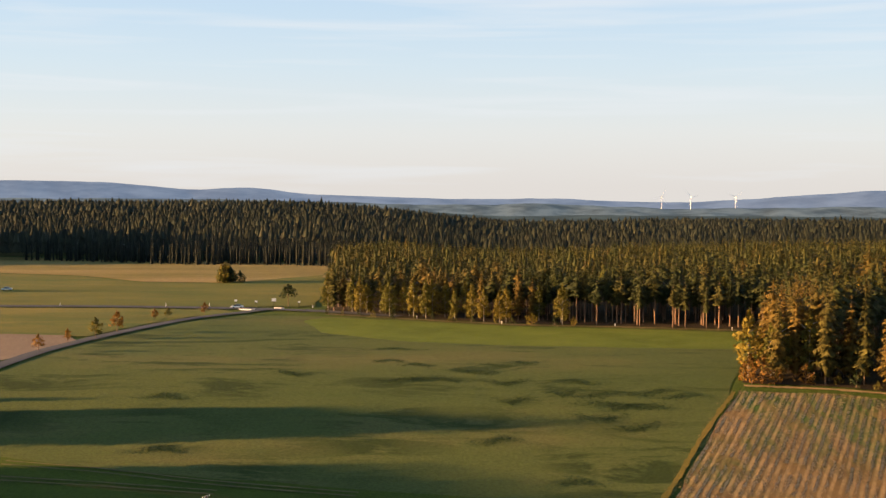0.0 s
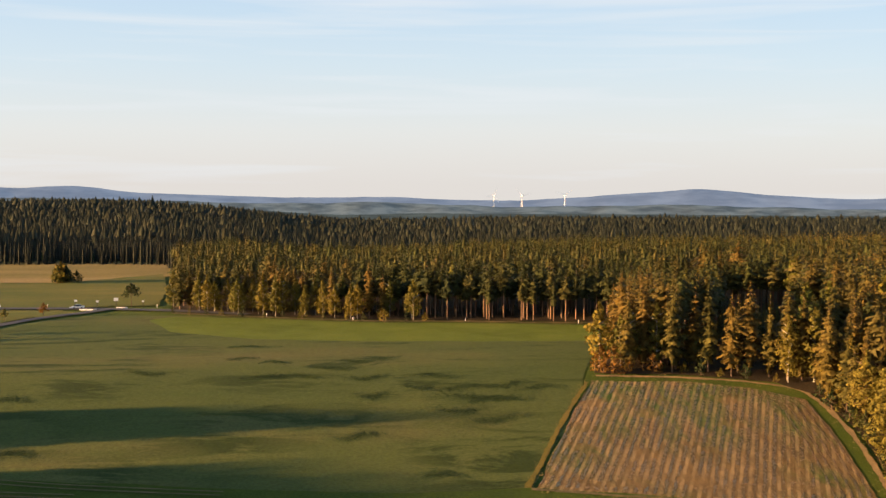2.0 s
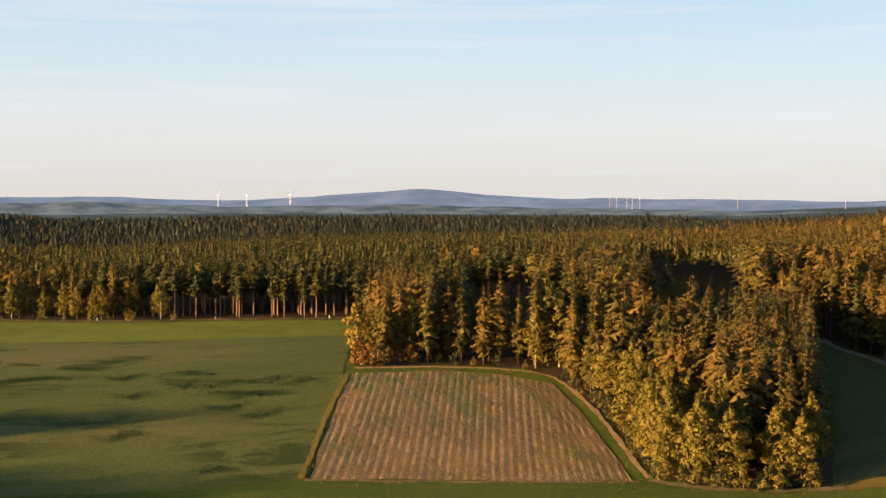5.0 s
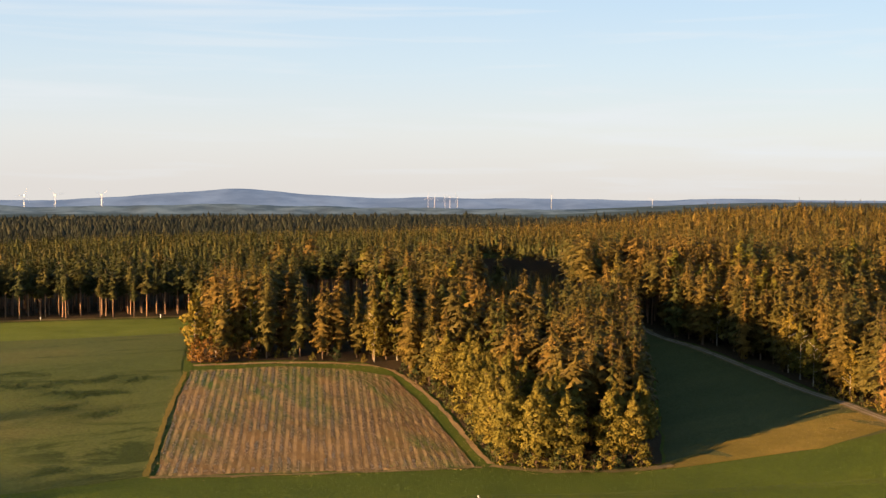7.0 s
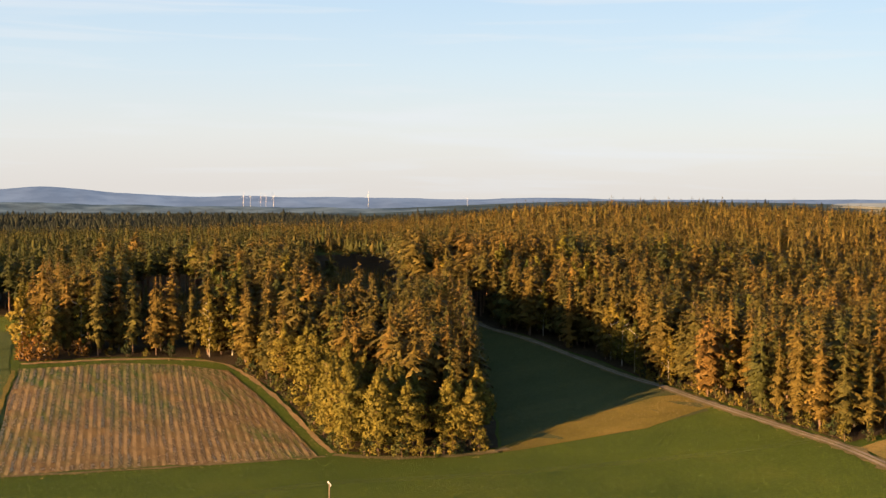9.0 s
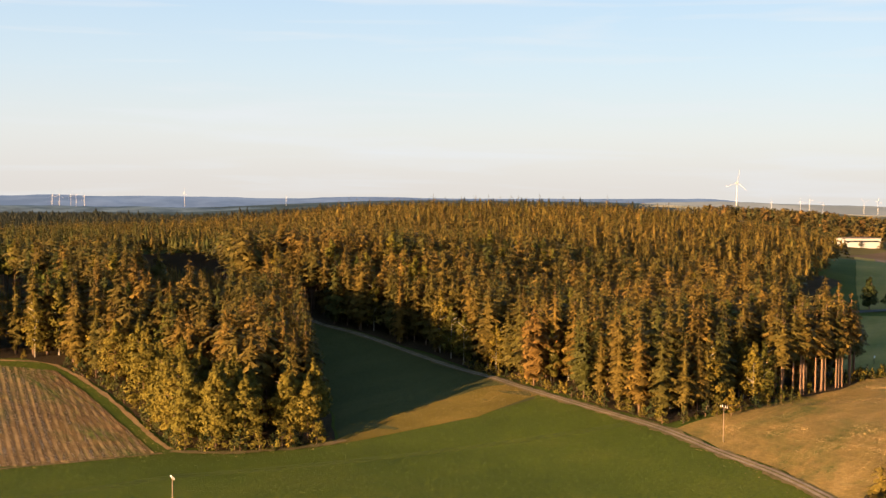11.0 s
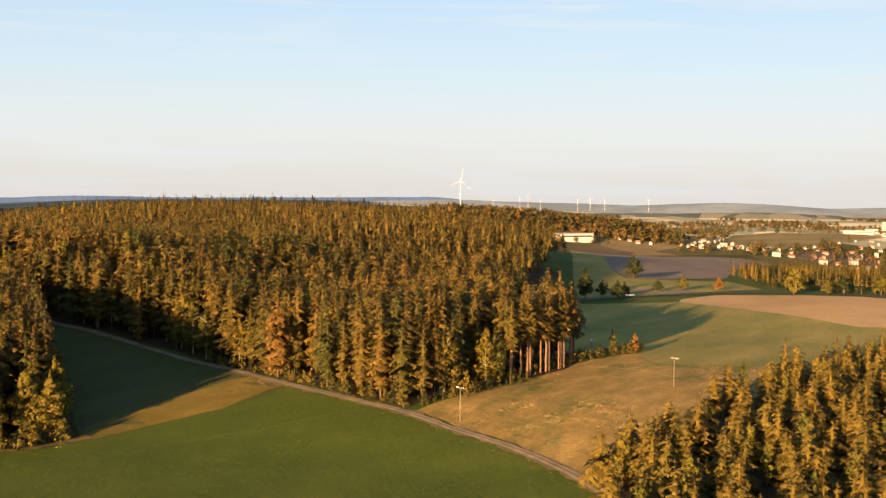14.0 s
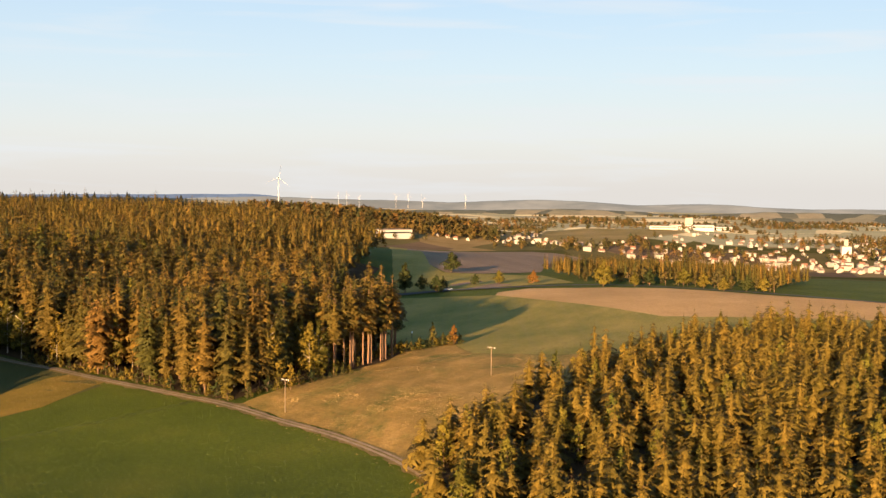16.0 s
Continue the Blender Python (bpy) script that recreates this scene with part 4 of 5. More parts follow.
ribbon("road_west", [(-118, 268), (-109, 295), (-106, 320), (-99, 351), (-88, 385), (-79, 404), (-68, 418), (-62, 428)], 4.6, M["asphalt"], "narrow grey asphalt road", 0.32, "road")
ribbon("road_main", [(-420, 445), (-240, 441), (-161, 439), (-119, 438), (-76, 433), (-58, 429), (-36, 421), (-12, 407)], 6.0, M["asphalt"], "grey asphalt country road", 0.3, "road")
ribbon("road_east", [(420, 212), (465, 202), (510, 190), (547, 172), (594, 145), (612, 111), (597, 65), (580, 31), (540, -30)], 5.0, M["asphalt"], "narrow asphalt road between fields", 0.34, "road")
woods()
young_wood()


# ---- far hills ----
def hill_range(name, label, crest, r0, r1, material, low, rough, seed):
    """A range of hills at the edge of sight: crest as pairs of heading and rise, in degrees, seen from over the meadow."""
    az = np.arange(-34, 104, 0.2)
    el = np.interp(az, [c[0] for c in crest], [c[1] for c in crest])
    el = np.convolve(np.pad(el, 4, "edge"), np.ones(9) / 9, "valid")
    rows, v = 9, []
    for k in range(rows):
        u = k / (rows - 1)
        r = r0 + (r1 - r0) * u
        for a, e in zip(az, el):
            n1 = noise.fractal(Vector((a * 0.55, u * 3, seed)), 1.0, 2.0, 5)
            z = low + (53 + r1 * math.tan(radians(e)) - low) * (u * u * (3 - 2 * u)) + rough * n1 * (0.35 + 0.65 * math.sin(3.14 * u))
            v.append((r * math.sin(radians(a)), r * math.cos(radians(a)), z))
    for a in az:
        v.append(((r1 + 90) * math.sin(radians(a)), (r1 + 90) * math.cos(radians(a)), low - 30))
    n = len(az)
    f = [(k * n + i, k * n + i + 1, (k + 1) * n + i + 1, (k + 1) * n + i) for k in range(rows) for i in range(n - 1)]
    return tagged(new(name, mesh_of(name, v, [q[::-1] for q in f], [material], smooth=True)), label, "hills", kind="structure")


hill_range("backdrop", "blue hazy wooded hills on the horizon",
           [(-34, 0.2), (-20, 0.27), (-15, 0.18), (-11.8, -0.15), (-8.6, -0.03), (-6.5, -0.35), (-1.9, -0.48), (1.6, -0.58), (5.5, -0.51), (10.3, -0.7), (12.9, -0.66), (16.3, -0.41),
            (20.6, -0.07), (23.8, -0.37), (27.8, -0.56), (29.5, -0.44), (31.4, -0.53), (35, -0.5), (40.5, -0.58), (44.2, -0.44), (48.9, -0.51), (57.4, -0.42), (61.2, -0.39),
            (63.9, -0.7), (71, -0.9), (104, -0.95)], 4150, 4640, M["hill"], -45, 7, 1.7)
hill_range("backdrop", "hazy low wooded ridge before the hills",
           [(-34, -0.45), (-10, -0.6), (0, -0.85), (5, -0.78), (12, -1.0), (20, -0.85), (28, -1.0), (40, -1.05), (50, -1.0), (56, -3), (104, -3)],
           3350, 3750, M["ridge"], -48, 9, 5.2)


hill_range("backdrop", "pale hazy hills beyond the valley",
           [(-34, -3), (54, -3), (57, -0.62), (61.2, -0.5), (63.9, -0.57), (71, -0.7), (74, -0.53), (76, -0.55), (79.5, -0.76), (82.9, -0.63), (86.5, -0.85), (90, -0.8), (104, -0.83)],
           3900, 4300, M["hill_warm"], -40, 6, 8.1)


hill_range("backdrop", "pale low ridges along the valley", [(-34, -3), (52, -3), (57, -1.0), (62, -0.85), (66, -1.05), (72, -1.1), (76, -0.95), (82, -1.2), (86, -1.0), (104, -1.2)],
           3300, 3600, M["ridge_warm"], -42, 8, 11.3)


# ---- wind turbines ----
def turbine(x, y, z0, hub, blade, turn, spin, label, group, paint="turbine"):
    ob = tagged(new("wind_turbine"), label, "wind turbine", group)
    ob.matrix_basis = Matrix.LocRotScale((x, y, z0), Euler((0, 0, turn)), None)
    k = hub / 100
    bm = bmesh.new()
    rod(bm, (0, 0, 0), (0, 0, hub), 1.7 * k, 1.0 * k, 14)
    part("tower", bm, M[paint], ob, smooth=True)
    bm = bmesh.new()
    box(bm, -2.2 * k, -3.5 * k, hub - 1.5 * k, 2.2 * k, 8 * k, hub + 3 * k)
    bmesh.ops.bevel(bm, geom=bm.edges[:], offset=0.8 * k, segments=2, affect="EDGES")
    part("nacelle", bm, M[paint], ob)
    bm = bmesh.new()
    rod(bm, (0, -3.4 * k, hub + 0.7 * k), (0, -7 * k, hub + 0.7 * k), 2.2 * k, 0.7 * k, 12)
    hubo = part("hub", bm, M[paint], ob, smooth=True)
    for j in range(3):
        bm = bmesh.new()
        vs = []
        for s, w, th in ((0.02, 0.6, 0.6), (0.18, 0.8, 0.4), (0.5, 0.5, 0.28), (0.85, 0.3, 0.18), (1.0, 0.14, 0.08)):
            vs.append([bm.verts.new((q * k, (-5.2 + p) * k, blade * s)) for q, p in ((-0.35 * w * 2, 0), (0, -th), (0.65 * w * 2, 0), (0, th))])
        for a, b in zip(vs, vs[1:]):
            for i in range(4):
                bm.faces.new((a[i], a[(i + 1) % 4], b[(i + 1) % 4], b[i]))
        bm.faces.new(vs[-1]); bm.faces.new(vs[0][::-1])
        bmesh.ops.transform(bm, matrix=Matrix.Translation((0, 0, hub + 0.7 * k)) @ Matrix.Rotation(spin + j * 2.0944, 4, "Y"), verts=bm.verts[:])
        bmesh.ops.recalc_face_normals(bm, faces=bm.faces[:])
        part("blade", bm, M[paint], ob)
    return ob


def at_heading(az, r):
    return r * math.sin(radians(az)), r * math.cos(radians(az))


for az, hub_el, base_el, spin in ((10.85, -0.46, -1.4, 0.4), (12.2, -0.46, -1.42, 1.3), (14.25, -0.44, -1.4, 0.9)):
    x, y = at_heading(az, 4080)
    z0 = 54 + 4080 * math.tan(radians(base_el))
    turbine(x, y, z0, 54 + 4080 * math.tan(radians(hub_el)) - z0, 34, -radians(az) + 0.5, spin, "white wind turbine rising behind distant forest", "wind turbines on the horizon", "white")
for az in (29.63, 29.95, 30.45, 30.69, 31.05):
    x, y = at_heading(az, 4080)
    turbine(x, y, -26, 44, 20, -radians(az) + 0.4, az * 7, "small white wind turbine on the far horizon", "wind turbines on the horizon")
x, y = at_heading(62.0, 4020)
turbine(x, y, -24, 104, 48, -radians(62) + 0.3, 0.15, "large white wind turbine with red-banded foot", "")
for k, az in enumerate((63.6, 64.9, 65.3, 65.9, 67.7, 68.3, 69.0, 71.1, 35.6, 40.4)):
    x, y = at_heading(az, 4050)
    turbine(x, y, -18, 34 + 5 * (k % 3), 17, -radians(az) + 0.4, az * 5, "small white wind turbine on the far horizon", "wind turbines on the horizon")


# ---- power line ----
def power_pole(x, y, h=7.4, turn=0.0):
    ob = tagged(new("power_pole"), "weathered wooden power pole with a crossarm and insulators", "power pole", "poles of the power line")
    ob.matrix_basis = Matrix.LocRotScale((x, y, float(ground(x, y))), Euler((0, 0, turn)), None)
    bm = bmesh.new()
    rod(bm, (0, 0, -0.5), (0, 0, h), 0.13, 0.09, 10)
    part("pole", bm, M["pole"], ob, smooth=True)
    bm = bmesh.new()
    box(bm, -0.06, -1.15, h - 0.46, 0.06, 1.15, h - 0.33)
    part("crossarm", bm, M["pole"], ob)
    for s in (-1.05, -0.45, 0.45, 1.05):
        bm = bmesh.new()
        rod(bm, (0, s, h - 0.32), (0, s, h - 0.05), 0.07, 0.05, 8)
        part("insulator", bm, M["white"], ob, "white ceramic insulator")
    return ob


LINE = [(-155, 232), (-37, 190), (75, 149), (177, 108), (236, 80)]
LINE_TURN = math.atan2(-41, 105)
for p in LINE:
    power_pole(*p, turn=LINE_TURN)


def wire(a, b, side):
    n = Vector((-math.sin(LINE_TURN), math.cos(LINE_TURN), 0)) * side
    p = Vector((*a, float(ground(*a)) + 7.35)) + n
    q = Vector((*b, float(ground(*b)) + 7.35)) + n
    bm, prev = bmesh.new(), None
    for k in range(17):
        t = k / 16
        c = p.lerp(q, t) - Vector((0, 0, 1.6 * 4 * t * (1 - t)))
        ring = [bm.verts.new(c + Vector((0, 0.012 * math.cos(u), 0.012 * math.sin(u)))) for u in (0, 2.09, 4.19)]
        if prev:
            for i in range(3):
                bm.faces.new((prev[i], prev[(i + 1) % 3], ring[(i + 1) % 3], ring[i]))
        prev = ring
    return tagged(new("power_cable", from_bm("power_cable", bm, M["dark_metal"])), "thin dark power cable sagging between poles", "cable", "cables of the power line")


for a, b in zip(LINE, LINE[1:]):
    for side in (-1.05, -0.45, 0.45, 1.05):
        wire(a, b, side)


# ---- single trees and bushes ----
def lone(kind, label, x, y, h, mat, width=0.3, base=0.2, leaves=500, seed=1, bark="bark", lobes=10, size=0.03, wide=1.0, group=""):
    t = tree_thing(kind, label, leafy_arrays(leaves, seed, base, width, lobes, size), limb_arrays(seed, base, 0.85, 0.02, 7, 0.6 * width), M[mat], M[bark], 1.0, category="tree", group=group)
    t.matrix_basis = place(x, y, seed, h, wide)
    return t


def scrub(label, pts, mats, hs, group, name="shrub", leaves=170):
    """A row or thicket of shrubs: a few grown, then copied."""
    src = [tree_thing(name, label, leafy_arrays(leaves, 300 + 7 * k + len(pts), 0.02, 0.42, 6, 0.06), limb_arrays(300 + k, 0.05, 0.7, 0.02, 5, 0.25), M[m], M["bark"], 1.0, category="shrub", group=group) for k, m in enumerate(mats)]
    plant(src, [place(x, y, rng.uniform(0, 6.28), rng.uniform(*hs), rng.uniform(0.8, 1.3)) for x, y in pts])


# roadside trees
for k, (x, y, h, mat) in enumerate(((-107, 319, 5.2, "orange"), (-105, 338, 4.2, "orange"), (-99.5, 347, 6.5, "birch_own"), (-97, 361, 7.0, "orange"), (-93.5, 395, 4.2, "orange"), (-90, 399, 4.0, "birch_own"), (-80, 411, 4.8, "orange"))):
    lone("roadside_tree", "small autumn-coloured roadside tree", x, y, h, mat, 0.36, 0.25, 260, 400 + k, size=0.05, group="trees along the road")
lone("pine", "lone spreading pine beside the junction", -54.5, 440, 8.6, "shrub", 0.42, 0.42, 420, 431, "pine_bark", 8, 0.045)
scrub("dense green bush standing alone in the field", [(-97 + rng.normal(0, 2.4), 551 + rng.normal(0, 2.2)) for _ in range(12)], ["birch_own", "shrub"], (5, 10), "field thicket", "bush", 260)
# the reddened spruce and the orange shrubs at the wood's corner
red = tree_thing("dead_spruce", "reddish-brown dying spruce beside the track", spruce_arrays(24, 11, 3, 71, 0.14, 0.17), trunk_arrays(0.012, 0.9), M["rust"], M["bark"], 1.0)
red.matrix_basis = place(198.8, 172.0, 0.4, 20.5)
lean = tree_thing("leaning_spruce", "spruce leaning out from the wood's corner", spruce_arrays(15, 9, 3, 72, 0.42, 0.1), trunk_arrays(0.011, 0.92), M["spruce_own"], M["pine_bark"], 1.0)
lean.matrix_basis = place(266, 125, 0.4, 20) @ Matrix.Rotation(radians(13), 4, "Y")
lone("birch", "tall yellow birch at the wood's corner", 76.5, 286, 17, "birch_own", 0.22, 0.08, 700, 441, "white_bark", 12)
lone("birch", "tall yellow birch at the wood's corner", 81, 283, 14, "birch_own", 0.22, 0.08, 600, 442, "white_bark", 12)
scrub("orange autumn shrub at the wood's corner", [(74, 281), (75.5, 279), (78, 279), (76, 284), (82, 279), (88, 278.5)], ["orange"], (4, 7), "shrubs at the corner")
scrub("green shrub under the wood's edge", along([(90, 279), (100, 276), (115, 269.5)], 4.5, 1.2) + along([(121, 258), (119, 230), (108, 194)], 3.6, 1.2), ["shrub", "birch_own"], (2.2, 5), "shrubs along the stubble field")
scrub("dense shrub at the foot of the aspens", along([(107, 191.5), (112, 182.5), (122, 176.5), (130, 174.8)], 1.9, 1.0), ["shrub", "aspen", "birch_own"], (2.5, 5.5), "shrubs under the aspens")
scrub("low shrub along the track", along([(206, 200), (200.5, 178), (188.5, 143), (183, 125)], 2.3, 0.8) + along([(185, 122.5), (203, 118.5), (224, 114.5)], 2.6, 0.9), ["birch_own", "shrub", "aspen"], (1.6, 4.2), "shrubs along the track")
scrub("clipped green hedge bush beside the mown meadow", along([(212, 119), (238, 117.5)], 2.6, 0.7) + along([(246, 118.5), (272, 116), (300, 110.5)], 1.35, 0.7), ["shrub", "birch_own"], (2.2, 4.0), "hedge beside the meadow")
lone("birch", "slender yellow tree beside the hedge", 290, 116, 7.5, "birch_own", 0.2, 0.1, 260, 451, "bark", 8, 0.04)
lone("maple", "small orange autumn tree beside the hedge", 294, 110.5, 6.5, "orange", 0.26, 0.1, 320, 452, "bark", 8, 0.045)
lone("young_birch", "small bright shrub tree by the meadow's edge", 197, 117, 6.5, "birch_own", 0.26, 0.08, 260, 453, "bark", 8, 0.045)
scrub("low shrub before the northern wood", along([(-38, 415), (-13, 402), (24, 385), (45, 380)], 6.0, 1.5), ["shrub", "birch_own"], (2, 4.5), "shrubs along the northern wood")
# trees of the eastern fields
for k, (x, y, h, mat, w) in enumerate(((621, 227, 13, "shrub", 0.5), (483, 202, 15, "shrub", 0.24), (503, 201, 8, "shrub", 0.42), (497, 191, 9, "shrub", 0.42), (515, 194, 7, "shrub", 0.4), (558, 191, 6.5, "shrub", 0.45), (579, 184, 8, "birch_own", 0.45),
                                        (593, 168, 8, "orange", 0.42), (597, 129, 15, "aspen", 0.42), (610, 114, 8, "birch_own", 0.4), (630, 109, 10, "shrub", 0.42), (632, 90, 11, "birch_own", 0.45), (612, 76, 9, "birch_own", 0.5), (594, 63, 8, "aspen", 0.5),
                                        (603, 52, 9, "shrub", 0.45), (601, 43, 8, "aspen", 0.5))):
    lone("field_tree", "round leafy tree beside the country road", x, y, h, mat, w, 0.1, 800, 460 + k, size=0.05, group="trees along the eastern road")
GROVE = [(763, 208), (646, 157), (636, 112), (622, 66), (606, 38), (690, 22), (830, 80), (860, 170)]
gx, gy = scatter(GROVE, 7.5)
gd = edge_distance(gx, gy, GROVE[1:5])
gl = gd < 7
lm = [joined((leafy_arrays(130, 500 + k, 0.08, 0.3, 7, 0.055), 0), (trunk_arrays(0.015, 0.7, 4), 1)) for k in range(3)]
stand("broadleaf_grove", "autumn-yellow broadleaf grove beside the fields", lm, gx[gl], gy[gl], rng.uniform(7, 12, gl.sum()), rng.uniform(1, 1.4, gl.sum()), [M["autumn_far"], M["bark"]])
sm = [joined((spruce_arrays(8, 7, False, 520 + k, 0.25, 0.16, 0, 0.8), 0)) for k in range(3)]
stand("spruce_grove", "spruce grove behind yellow broadleaf trees", sm, gx[~gl], gy[~gl], rng.uniform(12, 17, (~gl).sum()), rng.uniform(0.9, 1.3, (~gl).sum()), [M["spruce"]])
HILLSIDE = [(1320, 600), (1345, 480), (1366, 425), (1500, 500), (1800, 640), (1750, 850), (1400, 850)]
gx, gy = scatter(HILLSIDE, 13.5)
lm = [joined((leafy_arrays(46, 540 + k, 0.05, 0.34, 5, 0.11), 0)) for k in range(3)]
stand("broadleaf_forest", "autumn-coloured mixed wood on a distant slope", lm, gx, gy, rng.uniform(12, 18, len(gx)), rng.uniform(1, 1.4, len(gx)), [M["autumn_far"]])
VALLEY_FIELD = [(1444, 402), (1842, 493), (2067, 480), (2110, 338), (1985, 285), (1592, 300), (1393, 324)]
# trees among the houses and hedgerows of the valley
r, a = np.sqrt(rng.uniform(1290 ** 2, 2200 ** 2, 1500)), radians(1) * rng.uniform(67, 96, 1500)
gx, gy = r * np.sin(a), r * np.cos(a)
k = np.array([noise.noise((x * 0.006, y * 0.006, 0.3)) > 0.02 for x, y in zip(gx, gy)]) & ~inside(gx, gy, VALLEY_FIELD)
stand("broadleaf_trees", "garden trees and hedgerows around the distant village", lm, gx[k], gy[k], rng.uniform(6, 12, k.sum()), rng.uniform(1, 1.5, k.sum()), [M["autumn_far"]])
r, a = np.sqrt(rng.uniform(1500 ** 2, 3300 ** 2, 6000)), radians(1) * rng.uniform(56, 97, 6000)
gx, gy = r * np.sin(a), r * np.cos(a)
k = np.array([noise.noise((x * 0.0035, y * 0.0035, 4.3)) > 0.16 for x, y in zip(gx, gy)]) & ~inside(gx, gy, VALLEY_FIELD)
stand("far_woodland", "dark patches of woodland in the distant valley", fm_far, gx[k], gy[k], rng.uniform(7, 12, k.sum()), rng.uniform(3.0, 4.5, k.sum()), [M["autumn_far"]])
# trees west of the view, whose long shadows reach across the crop
west = [tree_thing("spruce", "tall spruce standing west of the crop field", spruce_arrays(16, 12, True, 600 + k, 0.05, 0.17), trunk_arrays(0.012, 0.9), M["spruce_own"], M["bark"], 1.0, group="spruces west of the crop") for k in range(2)]
spots = [(-126 + rng.uniform(-5, 5), y - 8, 0.86 * np.interp(y, [245, 250, 255, 262], [26, 28, 24, 19]) + rng.uniform(-1, 0.5)) for y in np.arange(246.5, 262.5, 0.55)]
spots += [(-126 + rng.uniform(-5, 5), y - 10, 0.86 * np.interp(y, [206, 211, 219, 229], [26, 26, 25, 22.5]) + rng.uniform(-1.2, 0.5)) for y in np.arange(206, 231, 0.55)]
# Three unseen spruces stand in for a barn that shadows the northern pasture.
spots += [(-197, 497, 9.5), (-199, 499, 10.0), (-198, 501.5, 9.0)]
spots += [(-124, 263.5, 8.2), (-125, 264.5, 8.0)]
plant(west, [place(x, y, 3 * x, h) for x, y, h in spots])
spots = []


# ---- village ----
def house(label, w, d, eaves, ridge, wall, roof, group="houses of the village"):
    ob = tagged(new("house"), label, "house", group)
    bm = bmesh.new()
    vs = [bm.verts.new((sx * w / 2, sy * d / 2, z)) for z in (-1.5, eaves) for sx, sy in ((-1, -1), (1, -1), (1, 1), (-1, 1))]
    tops = [bm.verts.new((sx * w / 2, 0, ridge - 0.1)) for sx in (-1, 1)]
    for i in range(4):
        bm.faces.new((vs[i], vs[(i + 1) % 4], vs[4 + (i + 1) % 4], vs[4 + i]))
    bm.faces.new((vs[4], tops[0], vs[7])); bm.faces.new((vs[5], vs[6], tops[1])); bm.faces.new(vs[3::-1])
    part("wall", bm, M[wall], ob)
    bm = bmesh.new()
    for sy in (-1, 1):
        p = [(sx * (w / 2 + 0.5), sy * (d / 2 + 0.6), eaves - 0.35) for sx in (-1, 1)] + [(sx * (w / 2 + 0.5), 0, ridge) for sx in (1, -1)]
        lo = [bm.verts.new(q) for q in p]
        hi = [bm.verts.new((q[0], q[1], q[2] + 0.25)) for q in p]
        bm.faces.new(hi); bm.faces.new(lo[::-1])
        for i in range(4):
            bm.faces.new((lo[i], lo[(i + 1) % 4], hi[(i + 1) % 4], hi[i]))
    bmesh.ops.recalc_face_normals(bm, faces=bm.faces[:])
    part("roof", bm, M[roof], ob)
    for sy in (-1, 1):
        for k in range(3):
            bm = bmesh.new()
            x0 = -w / 2 + w * (k + 0.5) / 3 - 0.6
            box(bm, x0, sy * (d / 2 + 0.03) - 0.04, 1.2, x0 + 1.2, sy * (d / 2 + 0.03) + 0.04, 2.6)
            part("window", bm, M["glass"], ob)
    return ob


hs = [house("white plastered house with a red tiled roof", 11, 9, 5.2, 9.2, "plaster", "roof_red"), house("white plastered house with a grey roof", 12, 9, 5.6, 9.4, "plaster", "roof_grey"),
      house("low white house with a red roof", 14, 9, 3.6, 7.4, "plaster", "roof_red"), house("tall pale apartment house with a low roof", 20, 11, 10.5, 12.6, "plaster", "roof_grey")]
while len(spots) < 290:
    if len(spots) > 235:
        r, az = rng.uniform(1150, 1400), rng.uniform(85.5, 93)
    elif rng.random() < 0.8:
        r, az = 1290 + 800 * rng.random() ** 1.5, rng.uniform(77.0, 93.0)
    else:
        r, az = rng.uniform(1400, 1620), rng.uniform(69.5, 77)
    x, y = r * math.sin(radians(az)), r * math.cos(radians(az))
    if not inside(np.array([x]), np.array([y]), VALLEY_FIELD)[0] and all((x - p) ** 2 + (y - q) ** 2 > 14 ** 2 for p, q in spots):
        spots.append((x, y))
plant(hs, [Matrix.LocRotScale((x, y, float(ground(x, y))), Euler((0, 0, 0.3 + rng.choice((0, 1.57)) + rng.normal(0, 0.2))), (0.46, 0.46, 0.46)) for x, y in spots])


def flat_building(name, label, x, y, w, d, h, turn, extra=()):
    ob = tagged(new(name), label, "building")
    ob.matrix_basis = Matrix.LocRotScale((x, y, float(ground(x, y))), Euler((0, 0, turn)), None)
    bm = bmesh.new()
    box(bm, -w / 2, -d / 2, -2, w / 2, d / 2, h)
    part("wall", bm, M["hall_white"], ob)
    bm = bmesh.new()
    box(bm, -w / 2 - 0.4, -d / 2 - 0.4, h, w / 2 + 0.4, d / 2 + 0.4, h + 0.7)
    part("roof", bm, M["roof_grey"], ob)
    bm = bmesh.new()
    box(bm, -w / 2 + 2, -d / 2 - 0.08, 0.55 * h, w / 2 - 2, -d / 2 - 0.01, 0.75 * h)
    part("window", bm, M["glass"], ob, "long dark window band")
    for dx, dy, ww, hh in extra:
        bm = bmesh.new()
        box(bm, dx - ww / 2, dy - ww / 2, 0, dx + ww / 2, dy + ww / 2, hh)
        part("tower", bm, M["plaster"], ob)
    return ob


flat_building("hall", "long white industrial hall beyond the fields", 1262, 531, 46, 24, 9, -0.6)
flat_building("factory", "white factory with a square tower", 2149, 300, 80, 36, 9, -1.45, ((-5, 0, 14, 22),))
flat_building("factory", "low white factory hall", 2110, 345, 50, 26, 7, -1.4)
flat_building("factory", "low white factory hall", 2260, 262, 45, 26, 7, -1.4)
flat_building("church", "pale tall building at the village's edge", 1560, 20, 14, 12, 13, 0.2, ((0, 0, 5, 22),))


